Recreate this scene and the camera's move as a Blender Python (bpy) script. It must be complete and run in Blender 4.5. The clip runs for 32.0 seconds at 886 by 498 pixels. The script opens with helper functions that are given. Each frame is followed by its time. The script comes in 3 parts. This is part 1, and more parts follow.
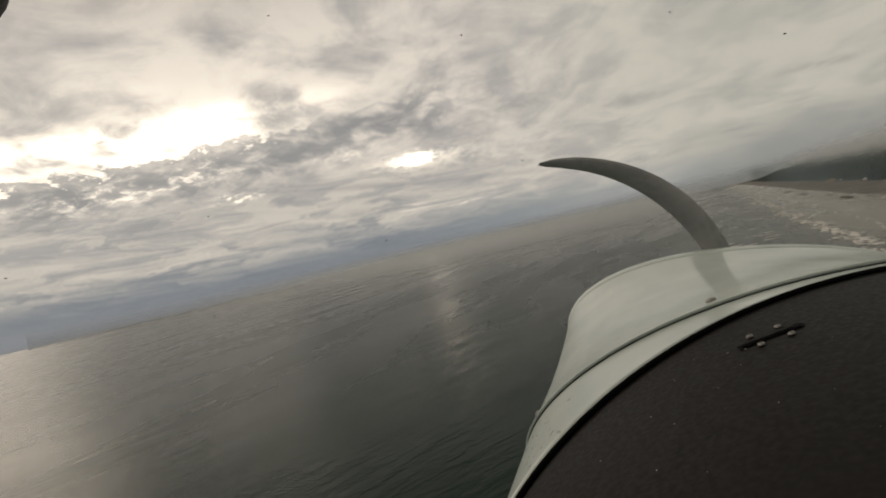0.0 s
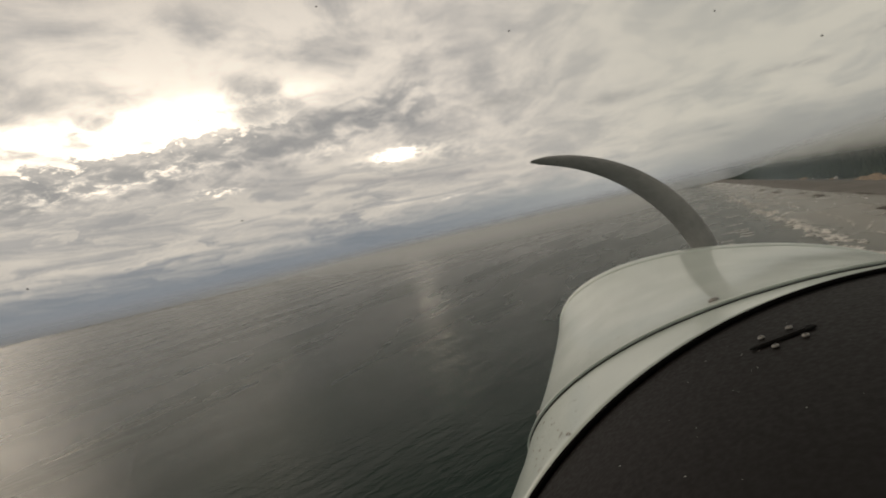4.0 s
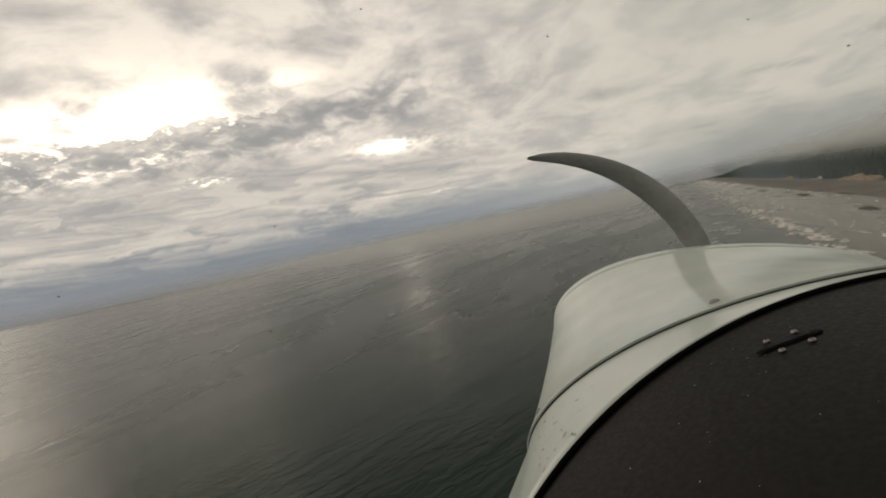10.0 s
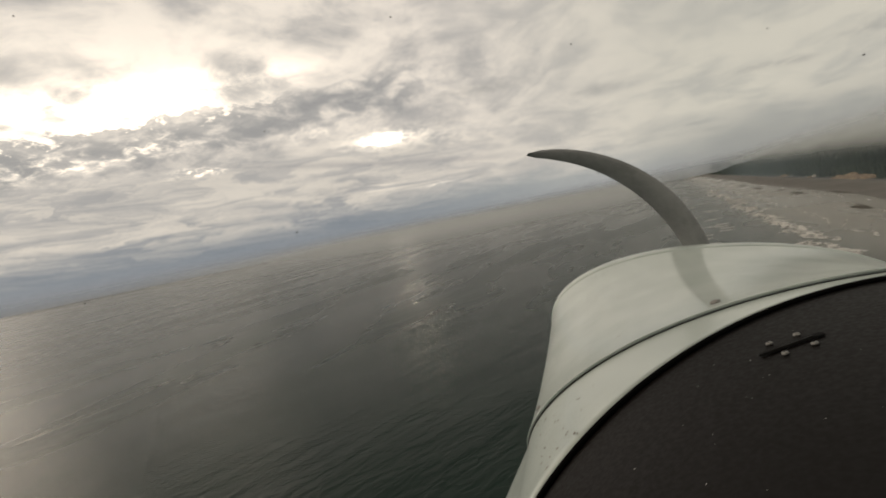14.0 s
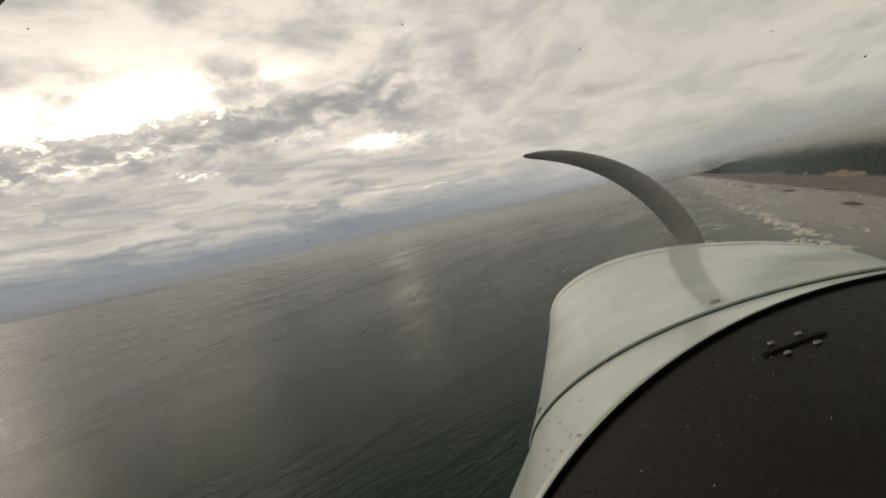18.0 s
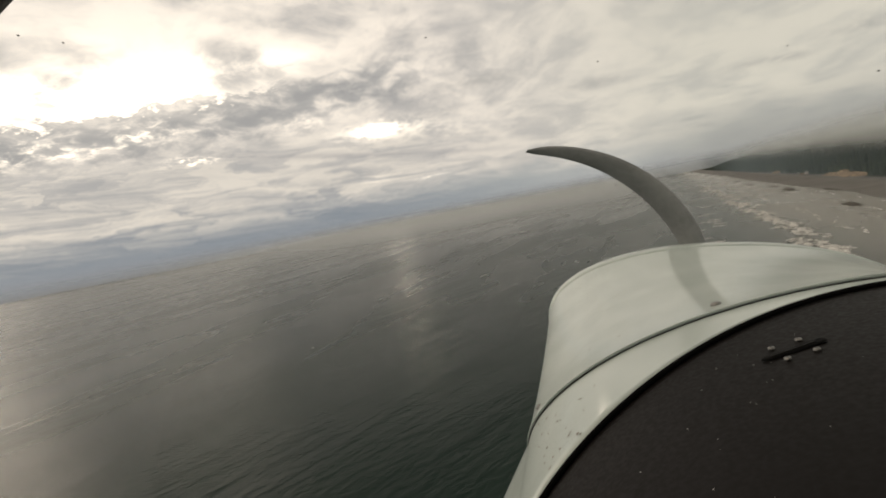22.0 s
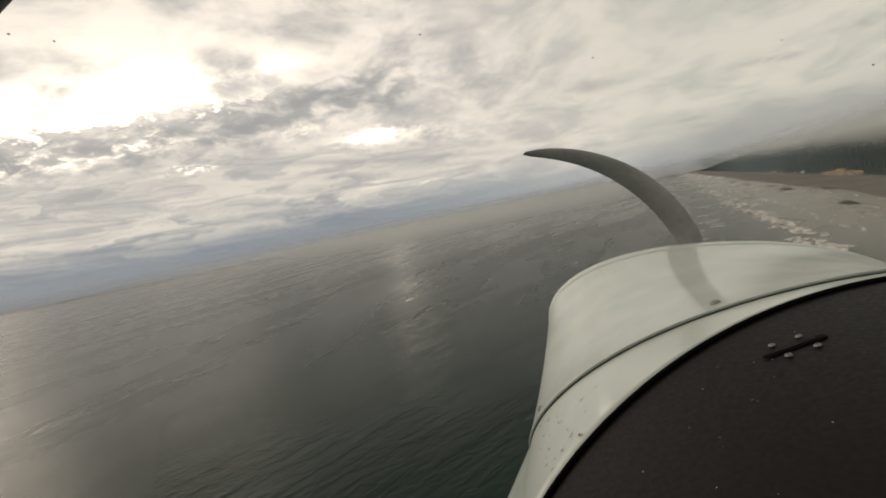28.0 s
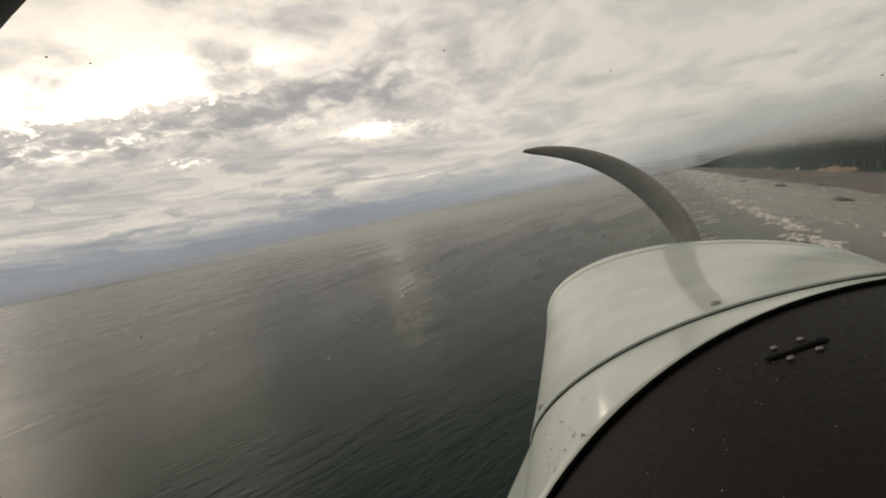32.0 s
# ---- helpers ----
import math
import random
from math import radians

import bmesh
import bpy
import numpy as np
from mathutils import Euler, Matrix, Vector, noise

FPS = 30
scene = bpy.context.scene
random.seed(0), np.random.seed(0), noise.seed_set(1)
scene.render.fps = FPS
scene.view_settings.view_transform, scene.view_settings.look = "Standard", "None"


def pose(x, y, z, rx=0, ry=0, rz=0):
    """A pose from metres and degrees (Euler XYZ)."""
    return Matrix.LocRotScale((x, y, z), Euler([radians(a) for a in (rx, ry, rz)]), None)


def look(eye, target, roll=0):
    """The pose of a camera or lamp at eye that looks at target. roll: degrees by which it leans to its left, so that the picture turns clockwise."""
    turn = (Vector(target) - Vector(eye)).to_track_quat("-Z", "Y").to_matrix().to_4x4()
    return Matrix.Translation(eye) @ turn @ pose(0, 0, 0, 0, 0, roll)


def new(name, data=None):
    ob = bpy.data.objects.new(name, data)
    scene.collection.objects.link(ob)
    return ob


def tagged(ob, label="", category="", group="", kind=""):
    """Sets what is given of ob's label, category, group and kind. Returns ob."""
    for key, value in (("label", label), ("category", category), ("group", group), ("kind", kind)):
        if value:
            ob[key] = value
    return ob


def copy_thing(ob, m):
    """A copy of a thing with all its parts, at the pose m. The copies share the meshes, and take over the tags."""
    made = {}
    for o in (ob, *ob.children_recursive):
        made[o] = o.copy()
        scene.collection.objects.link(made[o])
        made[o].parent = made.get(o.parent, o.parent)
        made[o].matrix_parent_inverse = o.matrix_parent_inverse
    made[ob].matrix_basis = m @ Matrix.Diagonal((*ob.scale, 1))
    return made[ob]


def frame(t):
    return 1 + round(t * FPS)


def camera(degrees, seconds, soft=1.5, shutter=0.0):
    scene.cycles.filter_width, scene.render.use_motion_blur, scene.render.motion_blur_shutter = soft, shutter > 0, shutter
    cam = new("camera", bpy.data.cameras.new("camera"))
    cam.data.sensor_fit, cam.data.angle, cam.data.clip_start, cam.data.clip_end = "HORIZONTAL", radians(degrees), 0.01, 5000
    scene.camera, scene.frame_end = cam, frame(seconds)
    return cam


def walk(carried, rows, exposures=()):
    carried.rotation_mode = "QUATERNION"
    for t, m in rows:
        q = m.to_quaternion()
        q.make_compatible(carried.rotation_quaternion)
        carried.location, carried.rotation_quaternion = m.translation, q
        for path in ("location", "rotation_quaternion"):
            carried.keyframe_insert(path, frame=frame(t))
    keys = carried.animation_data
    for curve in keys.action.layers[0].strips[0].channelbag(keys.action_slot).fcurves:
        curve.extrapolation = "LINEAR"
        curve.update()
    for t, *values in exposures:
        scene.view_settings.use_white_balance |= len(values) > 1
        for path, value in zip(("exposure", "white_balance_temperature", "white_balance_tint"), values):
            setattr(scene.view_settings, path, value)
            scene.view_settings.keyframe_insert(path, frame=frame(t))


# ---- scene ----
# A light aircraft's nose over a grey sea, seen from its left seat, with a straight surf coast on one side.
cam = camera(84.6, 32.0, soft=1.8)
ALT = 55.0  # height of the eye above the sea
K = 0.367  # metres to one step of the coast's chart
# seconds, drift of the eye in metres, yaw, pitch, roll
ROWS = [
    (0.0, 0.059, -0.012, -0.045, 3.78, -0.48, 13.15),
    (0.5, 0.054, -0.010, -0.044, 3.41, -0.50, 13.30),
    (1.0, 0.050, -0.007, -0.044, 3.08, -0.56, 13.32),
    (1.5, 0.046, -0.006, -0.042, 2.83, -0.68, 13.27),
    (2.0, 0.042, -0.005, -0.040, 2.63, -0.86, 13.22),
    (2.5, 0.040, -0.004, -0.039, 2.45, -0.93, 13.25),
    (3.0, 0.036, -0.003, -0.037, 2.23, -1.05, 13.25),
    (3.5, 0.032, -0.002, -0.035, 2.03, -1.22, 13.15),
    (5.5, 0.021, -0.001, -0.026, 1.55, -2.03, 12.48),
    (6.0, 0.020, -0.000, -0.025, 1.48, -2.15, 12.35),
    (6.5, 0.018, 0.000, -0.025, 1.38, -2.21, 12.28),
    (7.0, 0.016, 0.001, -0.025, 1.24, -2.18, 12.34),
    (7.5, 0.014, 0.001, -0.025, 1.10, -2.22, 12.29),
    (8.0, 0.012, 0.002, -0.024, 1.00, -2.21, 12.34),
    (8.5, 0.011, 0.002, -0.024, 0.91, -2.23, 12.39),
    (9.0, 0.010, 0.002, -0.023, 0.84, -2.28, 12.36),
    (9.5, 0.009, 0.002, -0.023, 0.83, -2.31, 12.31),
    (10.0, 0.008, 0.002, -0.021, 0.81, -2.47, 12.13),
    (10.5, 0.006, 0.002, -0.019, 0.72, -2.65, 12.01),
    (11.0, 0.004, 0.002, -0.019, 0.60, -2.65, 12.04),
    (11.5, 0.002, 0.002, -0.019, 0.55, -2.71, 11.92),
    (12.0, 0.001, 0.002, -0.017, 0.51, -2.88, 11.74),
    (12.5, -0.001, 0.002, -0.015, 0.48, -3.09, 11.62),
    (13.0, -0.001, 0.002, -0.013, 0.49, -3.24, 11.46),
    (13.5, -0.002, 0.002, -0.012, 0.49, -3.32, 11.35),
    (14.0, -0.003, 0.002, -0.012, 0.41, -3.32, 11.47),
    (14.5, -0.003, 0.002, -0.012, 0.34, -3.18, 11.71),
    (16.5, -0.006, 0.002, -0.010, 0.09, -3.18, 12.02),
    (17.0, -0.007, 0.003, -0.010, 0.03, -3.17, 12.08),
    (17.5, -0.008, 0.003, -0.009, -0.08, -3.21, 12.10),
    (18.0, -0.010, 0.003, -0.008, -0.17, -3.27, 12.11),
    (18.5, -0.012, 0.003, -0.007, -0.21, -3.39, 11.92),
    (19.0, -0.011, 0.002, -0.007, -0.11, -3.54, 11.58),
    (19.5, -0.011, 0.002, -0.007, -0.01, -3.68, 11.24),
    (20.0, -0.013, 0.002, -0.005, -0.00, -3.92, 10.93),
    (20.5, -0.015, 0.001, -0.002, -0.06, -4.08, 10.88),
    (21.0, -0.016, 0.001, -0.001, -0.10, -4.19, 10.82),
    (21.5, -0.015, 0.001, -0.002, -0.08, -4.13, 10.87),
    (22.0, -0.016, 0.001, 0.002, -0.11, -4.33, 10.82),
    (22.5, -0.014, 0.001, -0.003, -0.05, -3.98, 11.06),
    (23.0, -0.012, 0.002, -0.006, 0.01, -3.78, 11.13),
    (23.5, -0.010, 0.002, -0.008, 0.07, -3.65, 11.16),
    (24.0, -0.010, 0.002, -0.008, 0.04, -3.57, 11.25),
    (24.5, -0.011, 0.002, -0.008, -0.04, -3.58, 11.33),
    (25.0, -0.011, 0.003, -0.009, -0.07, -3.44, 11.49),
    (25.5, -0.010, 0.003, -0.010, -0.08, -3.36, 11.62),
    (27.5, -0.014, 0.002, -0.004, -0.33, -3.62, 11.83),
    (28.0, -0.016, 0.002, -0.001, -0.35, -3.85, 11.65),
    (28.5, -0.018, 0.002, 0.001, -0.45, -3.97, 11.59),
    (29.0, -0.019, 0.002, 0.001, -0.49, -4.00, 11.56),
    (29.5, -0.020, 0.002, 0.002, -0.44, -4.13, 11.37),
    (30.0, -0.021, 0.001, 0.003, -0.46, -4.26, 11.21),
    (30.5, -0.023, 0.001, 0.005, -0.56, -4.33, 11.25),
    (31.0, -0.024, 0.001, 0.007, -0.63, -4.41, 11.32),
    (31.5, -0.025, 0.001, 0.009, -0.69, -4.53, 11.36),
    (32.0, -0.025, 0.001, 0.009, -0.69, -4.53, 11.39),
]
walk(cam, [(t, pose(x, y, ALT + z, 0, 0, yaw) @ pose(0, 0, 0, pitch) @ pose(0, 0, 0, 0, roll) @ pose(0, 0, 0, 90)) for t, x, y, z, yaw, pitch, roll in ROWS],
     [(0, -0.24), (3, -0.21), (6, -0.12), (13, -0.04), (19, 0.02), (25, 0.15), (32, 0.08)])

# ---- node helpers ----


def wire(nt, value, socket):
    if hasattr(value, "is_output"):
        nt.links.new(value, socket)
    else:
        socket.default_value = value


def op(nt, kind, a, b=0.0, c=0.0, clamp=False):
    n = nt.nodes.new("ShaderNodeMath")
    n.operation, n.use_clamp = kind, clamp
    for i, v in enumerate((a, b, c)):
        wire(nt, v, n.inputs[i])
    return n.outputs[0]


def vec(nt, kind, a, b=(0, 0, 0)):
    n = nt.nodes.new("ShaderNodeVectorMath")
    n.operation = kind
    wire(nt, a, n.inputs[0])
    if kind == "SCALE":
        wire(nt, b, n.inputs["Scale"])
    else:
        wire(nt, b, n.inputs[1])
    return n.outputs["Value"] if kind in ("DOT_PRODUCT", "LENGTH") else n.outputs["Vector"]


def smooth(nt, v, lo, hi, a=0.0, b=1.0):
    n = nt.nodes.new("ShaderNodeMapRange")
    n.interpolation_type = "SMOOTHSTEP"
    for i, q in enumerate((v, lo, hi, a, b)):
        wire(nt, q, n.inputs[i])
    return n.outputs[0]


def mix(nt, f, a, b, kind="MIX"):
    n = nt.nodes.new("ShaderNodeMix")
    n.data_type, n.blend_type = "RGBA", kind
    wire(nt, f, n.inputs[0])
    wire(nt, a if hasattr(a, "is_output") else (*a, 1), n.inputs[6])
    wire(nt, b if hasattr(b, "is_output") else (*b, 1), n.inputs[7])
    return n.outputs[2]


def grain(nt, where, scale, detail=4.0, rough=0.55, twist=0.0):
    n = nt.nodes.new("ShaderNodeTexNoise")
    if where is not None:
        nt.links.new(where, n.inputs["Vector"])
    for k, v in (("Scale", scale), ("Detail", detail), ("Roughness", rough), ("Distortion", twist)):
        n.inputs[k].default_value = v
    return n.outputs[0]


def place(nt):
    return nt.nodes.new("ShaderNodeTexCoord").outputs["Object"]


def combine(nt, x, y, z=0.0):
    n = nt.nodes.new("ShaderNodeCombineXYZ")
    for i, v in enumerate((x, y, z)):
        wire(nt, v, n.inputs[i])
    return n.outputs[0]


# ---- sky: broken overcast, the low sun behind it ----
SUN_AZ, SUN_EL = -54.5, 21.0
world = bpy.data.worlds.new("sky")
scene.world = world
world.use_nodes = True
nt = world.node_tree
nt.nodes.clear()
d = vec(nt, "NORMALIZE", nt.nodes.new("ShaderNodeTexCoord").outputs["Generated"])
sep = nt.nodes.new("ShaderNodeSeparateXYZ")
nt.links.new(d, sep.inputs[0])
dx, dy, dz = sep.outputs
az = op(nt, "MULTIPLY", op(nt, "ARCTAN2", dx, dy), 57.29578)
el = op(nt, "MULTIPLY", op(nt, "ARCSINE", dz), 57.29578)
high = op(nt, "ADD", op(nt, "MAXIMUM", dz, 0.0), 0.27)
deck = combine(nt, op(nt, "DIVIDE", dx, high), op(nt, "DIVIDE", dy, high))
n_big = grain(nt, deck, 2.6, 6, 0.55, 0.7)
n_small = grain(nt, deck, 9.0, 6, 0.58, 0.4)
puff = op(nt, "ADD", op(nt, "MULTIPLY", n_big, 0.78), op(nt, "MULTIPLY", n_small, 0.22))


def gap(a0, e0, wa, we, tilt=0.0):
    """A soft oval in the sky about azimuth a0 and elevation e0, in degrees."""
    a, e = op(nt, "SUBTRACT", az, a0), op(nt, "SUBTRACT", el, e0)
    e = op(nt, "SUBTRACT", e, op(nt, "MULTIPLY", a, tilt))
    q = op(nt, "ADD", op(nt, "POWER", op(nt, "ABSOLUTE", op(nt, "DIVIDE", a, wa)), 2.0), op(nt, "POWER", op(nt, "ABSOLUTE", op(nt, "DIVIDE", e, we)), 2.0))
    return op(nt, "EXPONENT", op(nt, "MULTIPLY", q, -1.0))


def window(v, lo0, lo1, hi1, hi0):
    """1 between lo1 and hi1, falling softly to 0 at lo0 and hi0."""
    return op(nt, "MULTIPLY", smooth(nt, v, lo0, lo1), smooth(nt, v, hi0, hi1))


def times(*fs):
    out = fs[0]
    for q in fs[1:]:
        out = op(nt, "MULTIPLY", out, q)
    return out


n_fine = grain(nt, deck, 24.0, 6, 0.62, 0.5)
n_wisp = grain(nt, vec(nt, "MULTIPLY", combine(nt, op(nt, "ADD", az, op(nt, "MULTIPLY", n_small, 9.0)), op(nt, "ADD", el, op(nt, "MULTIPLY", az, 0.04)), 0.0), (0.10, 0.50, 1.0)), 1.0, 6, 0.62, 0.9)
# broken deck: cream where thin, grey where thick, smoother over the land
even = smooth(nt, az, -6.0, 26.0)
tone = op(nt, "ADD", op(nt, "MULTIPLY", smooth(nt, puff, 0.36, 0.60), op(nt, "SUBTRACT", 1.0, op(nt, "MULTIPLY", even, 0.42))), op(nt, "MULTIPLY", even, 0.27))
clouds = mix(nt, tone, (0.475, 0.45, 0.425), (0.87, 0.785, 0.685))
warm = op(nt, "MULTIPLY", smooth(nt, az, 0.0, 34.0), 0.92)
clouds = mix(nt, warm, clouds, mix(nt, tone, (0.43, 0.424, 0.388), (0.675, 0.635, 0.535)))
# lower, streaky layers between the bank and the horizon
streaks = mix(nt, smooth(nt, n_wisp, 0.36, 0.62), (0.41, 0.398, 0.387), (0.70, 0.64, 0.56))
clouds = mix(nt, times(smooth(nt, el, 12.5, 9.0), smooth(nt, az, 20.0, -4.0), 0.85), clouds, streaks)
# the bank's torn upper edge, behind which the sun stands
edge = op(nt, "ADD", op(nt, "ADD", op(nt, "MULTIPLY", az, 0.10), 18.0), op(nt, "ADD", op(nt, "MULTIPLY", op(nt, "SUBTRACT", n_small, 0.5), 5.5), op(nt, "MULTIPLY", op(nt, "SUBTRACT", n_fine, 0.5), 1.8)))
over = op(nt, "SUBTRACT", el, edge)
bank = times(smooth(nt, over, 0.35, -0.5), smooth(nt, over, -5.6, -2.2), window(az, -75.0, -46.0, -6.0, 14.0), smooth(nt, n_small, 0.70, 0.42), 0.92)
clouds = mix(nt, bank, clouds, mix(nt, smooth(nt, puff, 0.40, 0.62), (0.345, 0.338, 0.33), (0.49, 0.465, 0.44)))
# small dark lens clouds over the land
for a0, e0, wa, we in ((34.6, 8.3, 1.9, 0.30), (37.6, 7.9, 1.5, 0.34), (28.6, 4.6, 1.1, 0.15), (29.9, 3.6, 1.0, 0.13), (36.5, 3.4, 1.2, 0.18), (43.0, 8.8, 2.2, 0.4), (20.0, 10.5, 3.0, 0.5), (8.0, 13.6, 4.0, 0.6)):
    clouds = mix(nt, times(gap(a0, e0, wa, we, -0.06), 0.45, smooth(nt, n_fine, 0.30, 0.55)), clouds, (0.34, 0.33, 0.31))
# long thin dark line under the second break
clouds = mix(nt, times(gap(-6.0, 7.9, 17.0, 0.34, -0.14), 0.5), clouds, (0.36, 0.345, 0.345))
# grey-blue layer along the horizon, paler towards the land
low = smooth(nt, op(nt, "ADD", el, op(nt, "MULTIPLY", op(nt, "SUBTRACT", n_wisp, 0.5), 4.5)), 5.4, 1.2)
side = smooth(nt, az, -14.0, 20.0)
clouds = mix(nt, times(low, smooth(nt, az, 40.0, 6.0, 0.35, 0.93)), clouds, mix(nt, side, (0.215, 0.246, 0.282), (0.355, 0.372, 0.37)))
clouds = mix(nt, times(gap(0.0, 0.0, 400.0, 1.1), 0.5), clouds, (0.30, 0.315, 0.335))
# stratus over the hills
clouds = mix(nt, times(smooth(nt, az, 18.0, 34.0), smooth(nt, el, 6.5, 0.8), 0.75), clouds, (0.30, 0.30, 0.282))
# light through the breaks: a burst above the bank's edge, lace below it, a second opening nearer the land
lace = op(nt, "MULTIPLY", smooth(nt, n_fine, 0.42, 0.70), smooth(nt, n_small, 0.38, 0.60))
torn = smooth(nt, op(nt, "ADD", op(nt, "MULTIPLY", n_fine, 0.5), op(nt, "MULTIPLY", n_wisp, 0.5)), 0.40, 0.58)
rise = op(nt, "MAXIMUM", over, 0.0)
burst = times(smooth(nt, over, -0.25, 0.35), window(az, -78.0, -50.0, -32.0, -9.0), op(nt, "EXPONENT", op(nt, "MULTIPLY", rise, -0.42)), op(nt, "ADD", op(nt, "MULTIPLY", smooth(nt, n_big, 0.30, 0.55), 0.75), 0.25), 1.5)
halo = times(gap(-33.0, 18.5, 22.0, 6.0, 0.08), op(nt, "ADD", op(nt, "MULTIPLY", smooth(nt, puff, 0.36, 0.60), 0.8), 0.2), 0.28)
core = times(smooth(nt, over, -0.1, 0.6), gap(-35.0, 16.8, 14.0, 1.3, 0.10), smooth(nt, puff, 0.34, 0.64), smooth(nt, n_small, 0.26, 0.58), 5.0)
glow = op(nt, "ADD", op(nt, "ADD", burst, core), halo)
for a0, e0, wa, we, tilt, k in ((-37.0, 12.0, 6.0, 1.1, 0.05, 1.1), (-24.7, 10.0, 2.0, 0.45, 0.05, 2.6), (-29.0, 13.0, 4.0, 0.9, 0.1, 0.9), (-12.5, 12.3, 3.0, 0.8, 0.05, 0.35)):
    glow = op(nt, "ADD", glow, times(gap(a0, e0, wa, we, tilt), lace, k))
for a0, e0, wa, we, tilt, k in ((-4.2, 10.5, 4.2, 0.9, -0.02, 0.75), (-4.7, 10.5, 1.45, 0.42, 0.0, 30.0), (-1.0, 10.0, 8.0, 1.1, -0.06, 0.25), (0.6, 4.3, 1.7, 0.16, 0.04, 0.45), (-6.0, 5.0, 2.2, 0.4, -0.03, 0.22), (-3.0, 3.4, 20.0, 1.0, -0.02, 0.05)):
    glow = op(nt, "ADD", glow, times(gap(a0, e0, wa, we, tilt), op(nt, "ADD", op(nt, "MULTIPLY", torn, 0.8), 0.2), k))
clouds = mix(nt, 1.0, clouds, mix(nt, 1.0, combine(nt, glow, glow, glow), (1.0, 0.86, 0.67), "MULTIPLY"), "ADD")
# unseen sky overhead and behind, darkened to deepen the sea, bright on the sun's side
clouds = mix(nt, times(smooth(nt, el, 25.0, 40.0), 0.85), clouds, mix(nt, smooth(nt, az, -52.0, -2.0), (1.02, 0.84, 0.65), (0.15, 0.158, 0.15)))
clouds = mix(nt, smooth(nt, el, -0.1, -1.2), clouds, mix(nt, side, (0.28, 0.265, 0.255), (0.30, 0.30, 0.295)))
nishita = nt.nodes.new("ShaderNodeTexSky")
nishita.sky_type, nishita.sun_disc = "NISHITA", False
nishita.sun_elevation, nishita.sun_rotation = radians(SUN_EL), radians(SUN_AZ)
clear = nt.nodes.new("ShaderNodeBackground")
nt.links.new(nishita.outputs[0], clear.inputs[0])
clear.inputs[1].default_value = 0.05
cover = nt.nodes.new("ShaderNodeBackground")
nt.links.new(clouds, cover.inputs[0])
cover.inputs[1].default_value = 1.0
both = nt.nodes.new("ShaderNodeMixShader")
both.inputs[0].default_value = 0.985
nt.links.new(clear.outputs[0], both.inputs[1])
nt.links.new(cover.outputs[0], both.inputs[2])
nt.links.new(both.outputs[0], nt.nodes.new("ShaderNodeOutputWorld").inputs[0])

sun = new("sun", bpy.data.lights.new("sun", "SUN"))
sun.data.energy, sun.data.angle, sun.data.color = 0.5, radians(28), (1.0, 0.85, 0.68)
a, e = radians(SUN_AZ), radians(SUN_EL)
sun.matrix_world = look((0, 0, 0), (-math.sin(a) * math.cos(e), -math.cos(a) * math.cos(e), -math.sin(e)))

# ---- the coast's own axes: s along the shore, c towards the land ----
ALONG, INLAND = (0.436, 0.900), (0.900, -0.436)
CREST, ROLLER = (0.72, 0.694), (0.694, -0.72)  # along the wave crests, and across them


def shore(s, c):
    return K * (s * ALONG[0] + c * INLAND[0]), K * (s * ALONG[1] + c * INLAND[1])


# ---- materials ----


def material(name, colour=(0.5, 0.5, 0.5), rough=0.5, metal=0.0):
    m = bpy.data.materials.new(name)
    m.use_nodes = True
    b = m.node_tree.nodes["Principled BSDF"]
    b.inputs["Base Color"].default_value = (*colour, 1)
    b.inputs["Roughness"].default_value, b.inputs["Metallic"].default_value = rough, metal
    return m, m.node_tree, b


def speckled(name, dark, bright, scale, rough=0.6, bump=0.0, fine=6.0, metal=0.0, reach=0.01):
    """Two scales of mottling between two tones, with a fine relief."""
    m, nt, b = material(name, bright, rough, metal)
    p = place(nt)
    big, small = grain(nt, p, scale, 4), grain(nt, p, scale * fine, 5)
    f = op(nt, "ADD", op(nt, "MULTIPLY", big, 0.6), op(nt, "MULTIPLY", small, 0.4))
    nt.links.new(mix(nt, smooth(nt, f, 0.33, 0.67), dark, bright), b.inputs["Base Color"])
    nt.links.new(smooth(nt, small, 0.2, 0.8, rough * 0.85, min(1.0, rough * 1.15)), b.inputs["Roughness"])
    if bump:
        n = nt.nodes.new("ShaderNodeBump")
        n.inputs["Strength"].default_value, n.inputs["Distance"].default_value = bump, reach
        nt.links.new(small, n.inputs["Height"])
        nt.links.new(n.outputs[0], b.inputs["Normal"])
    return m


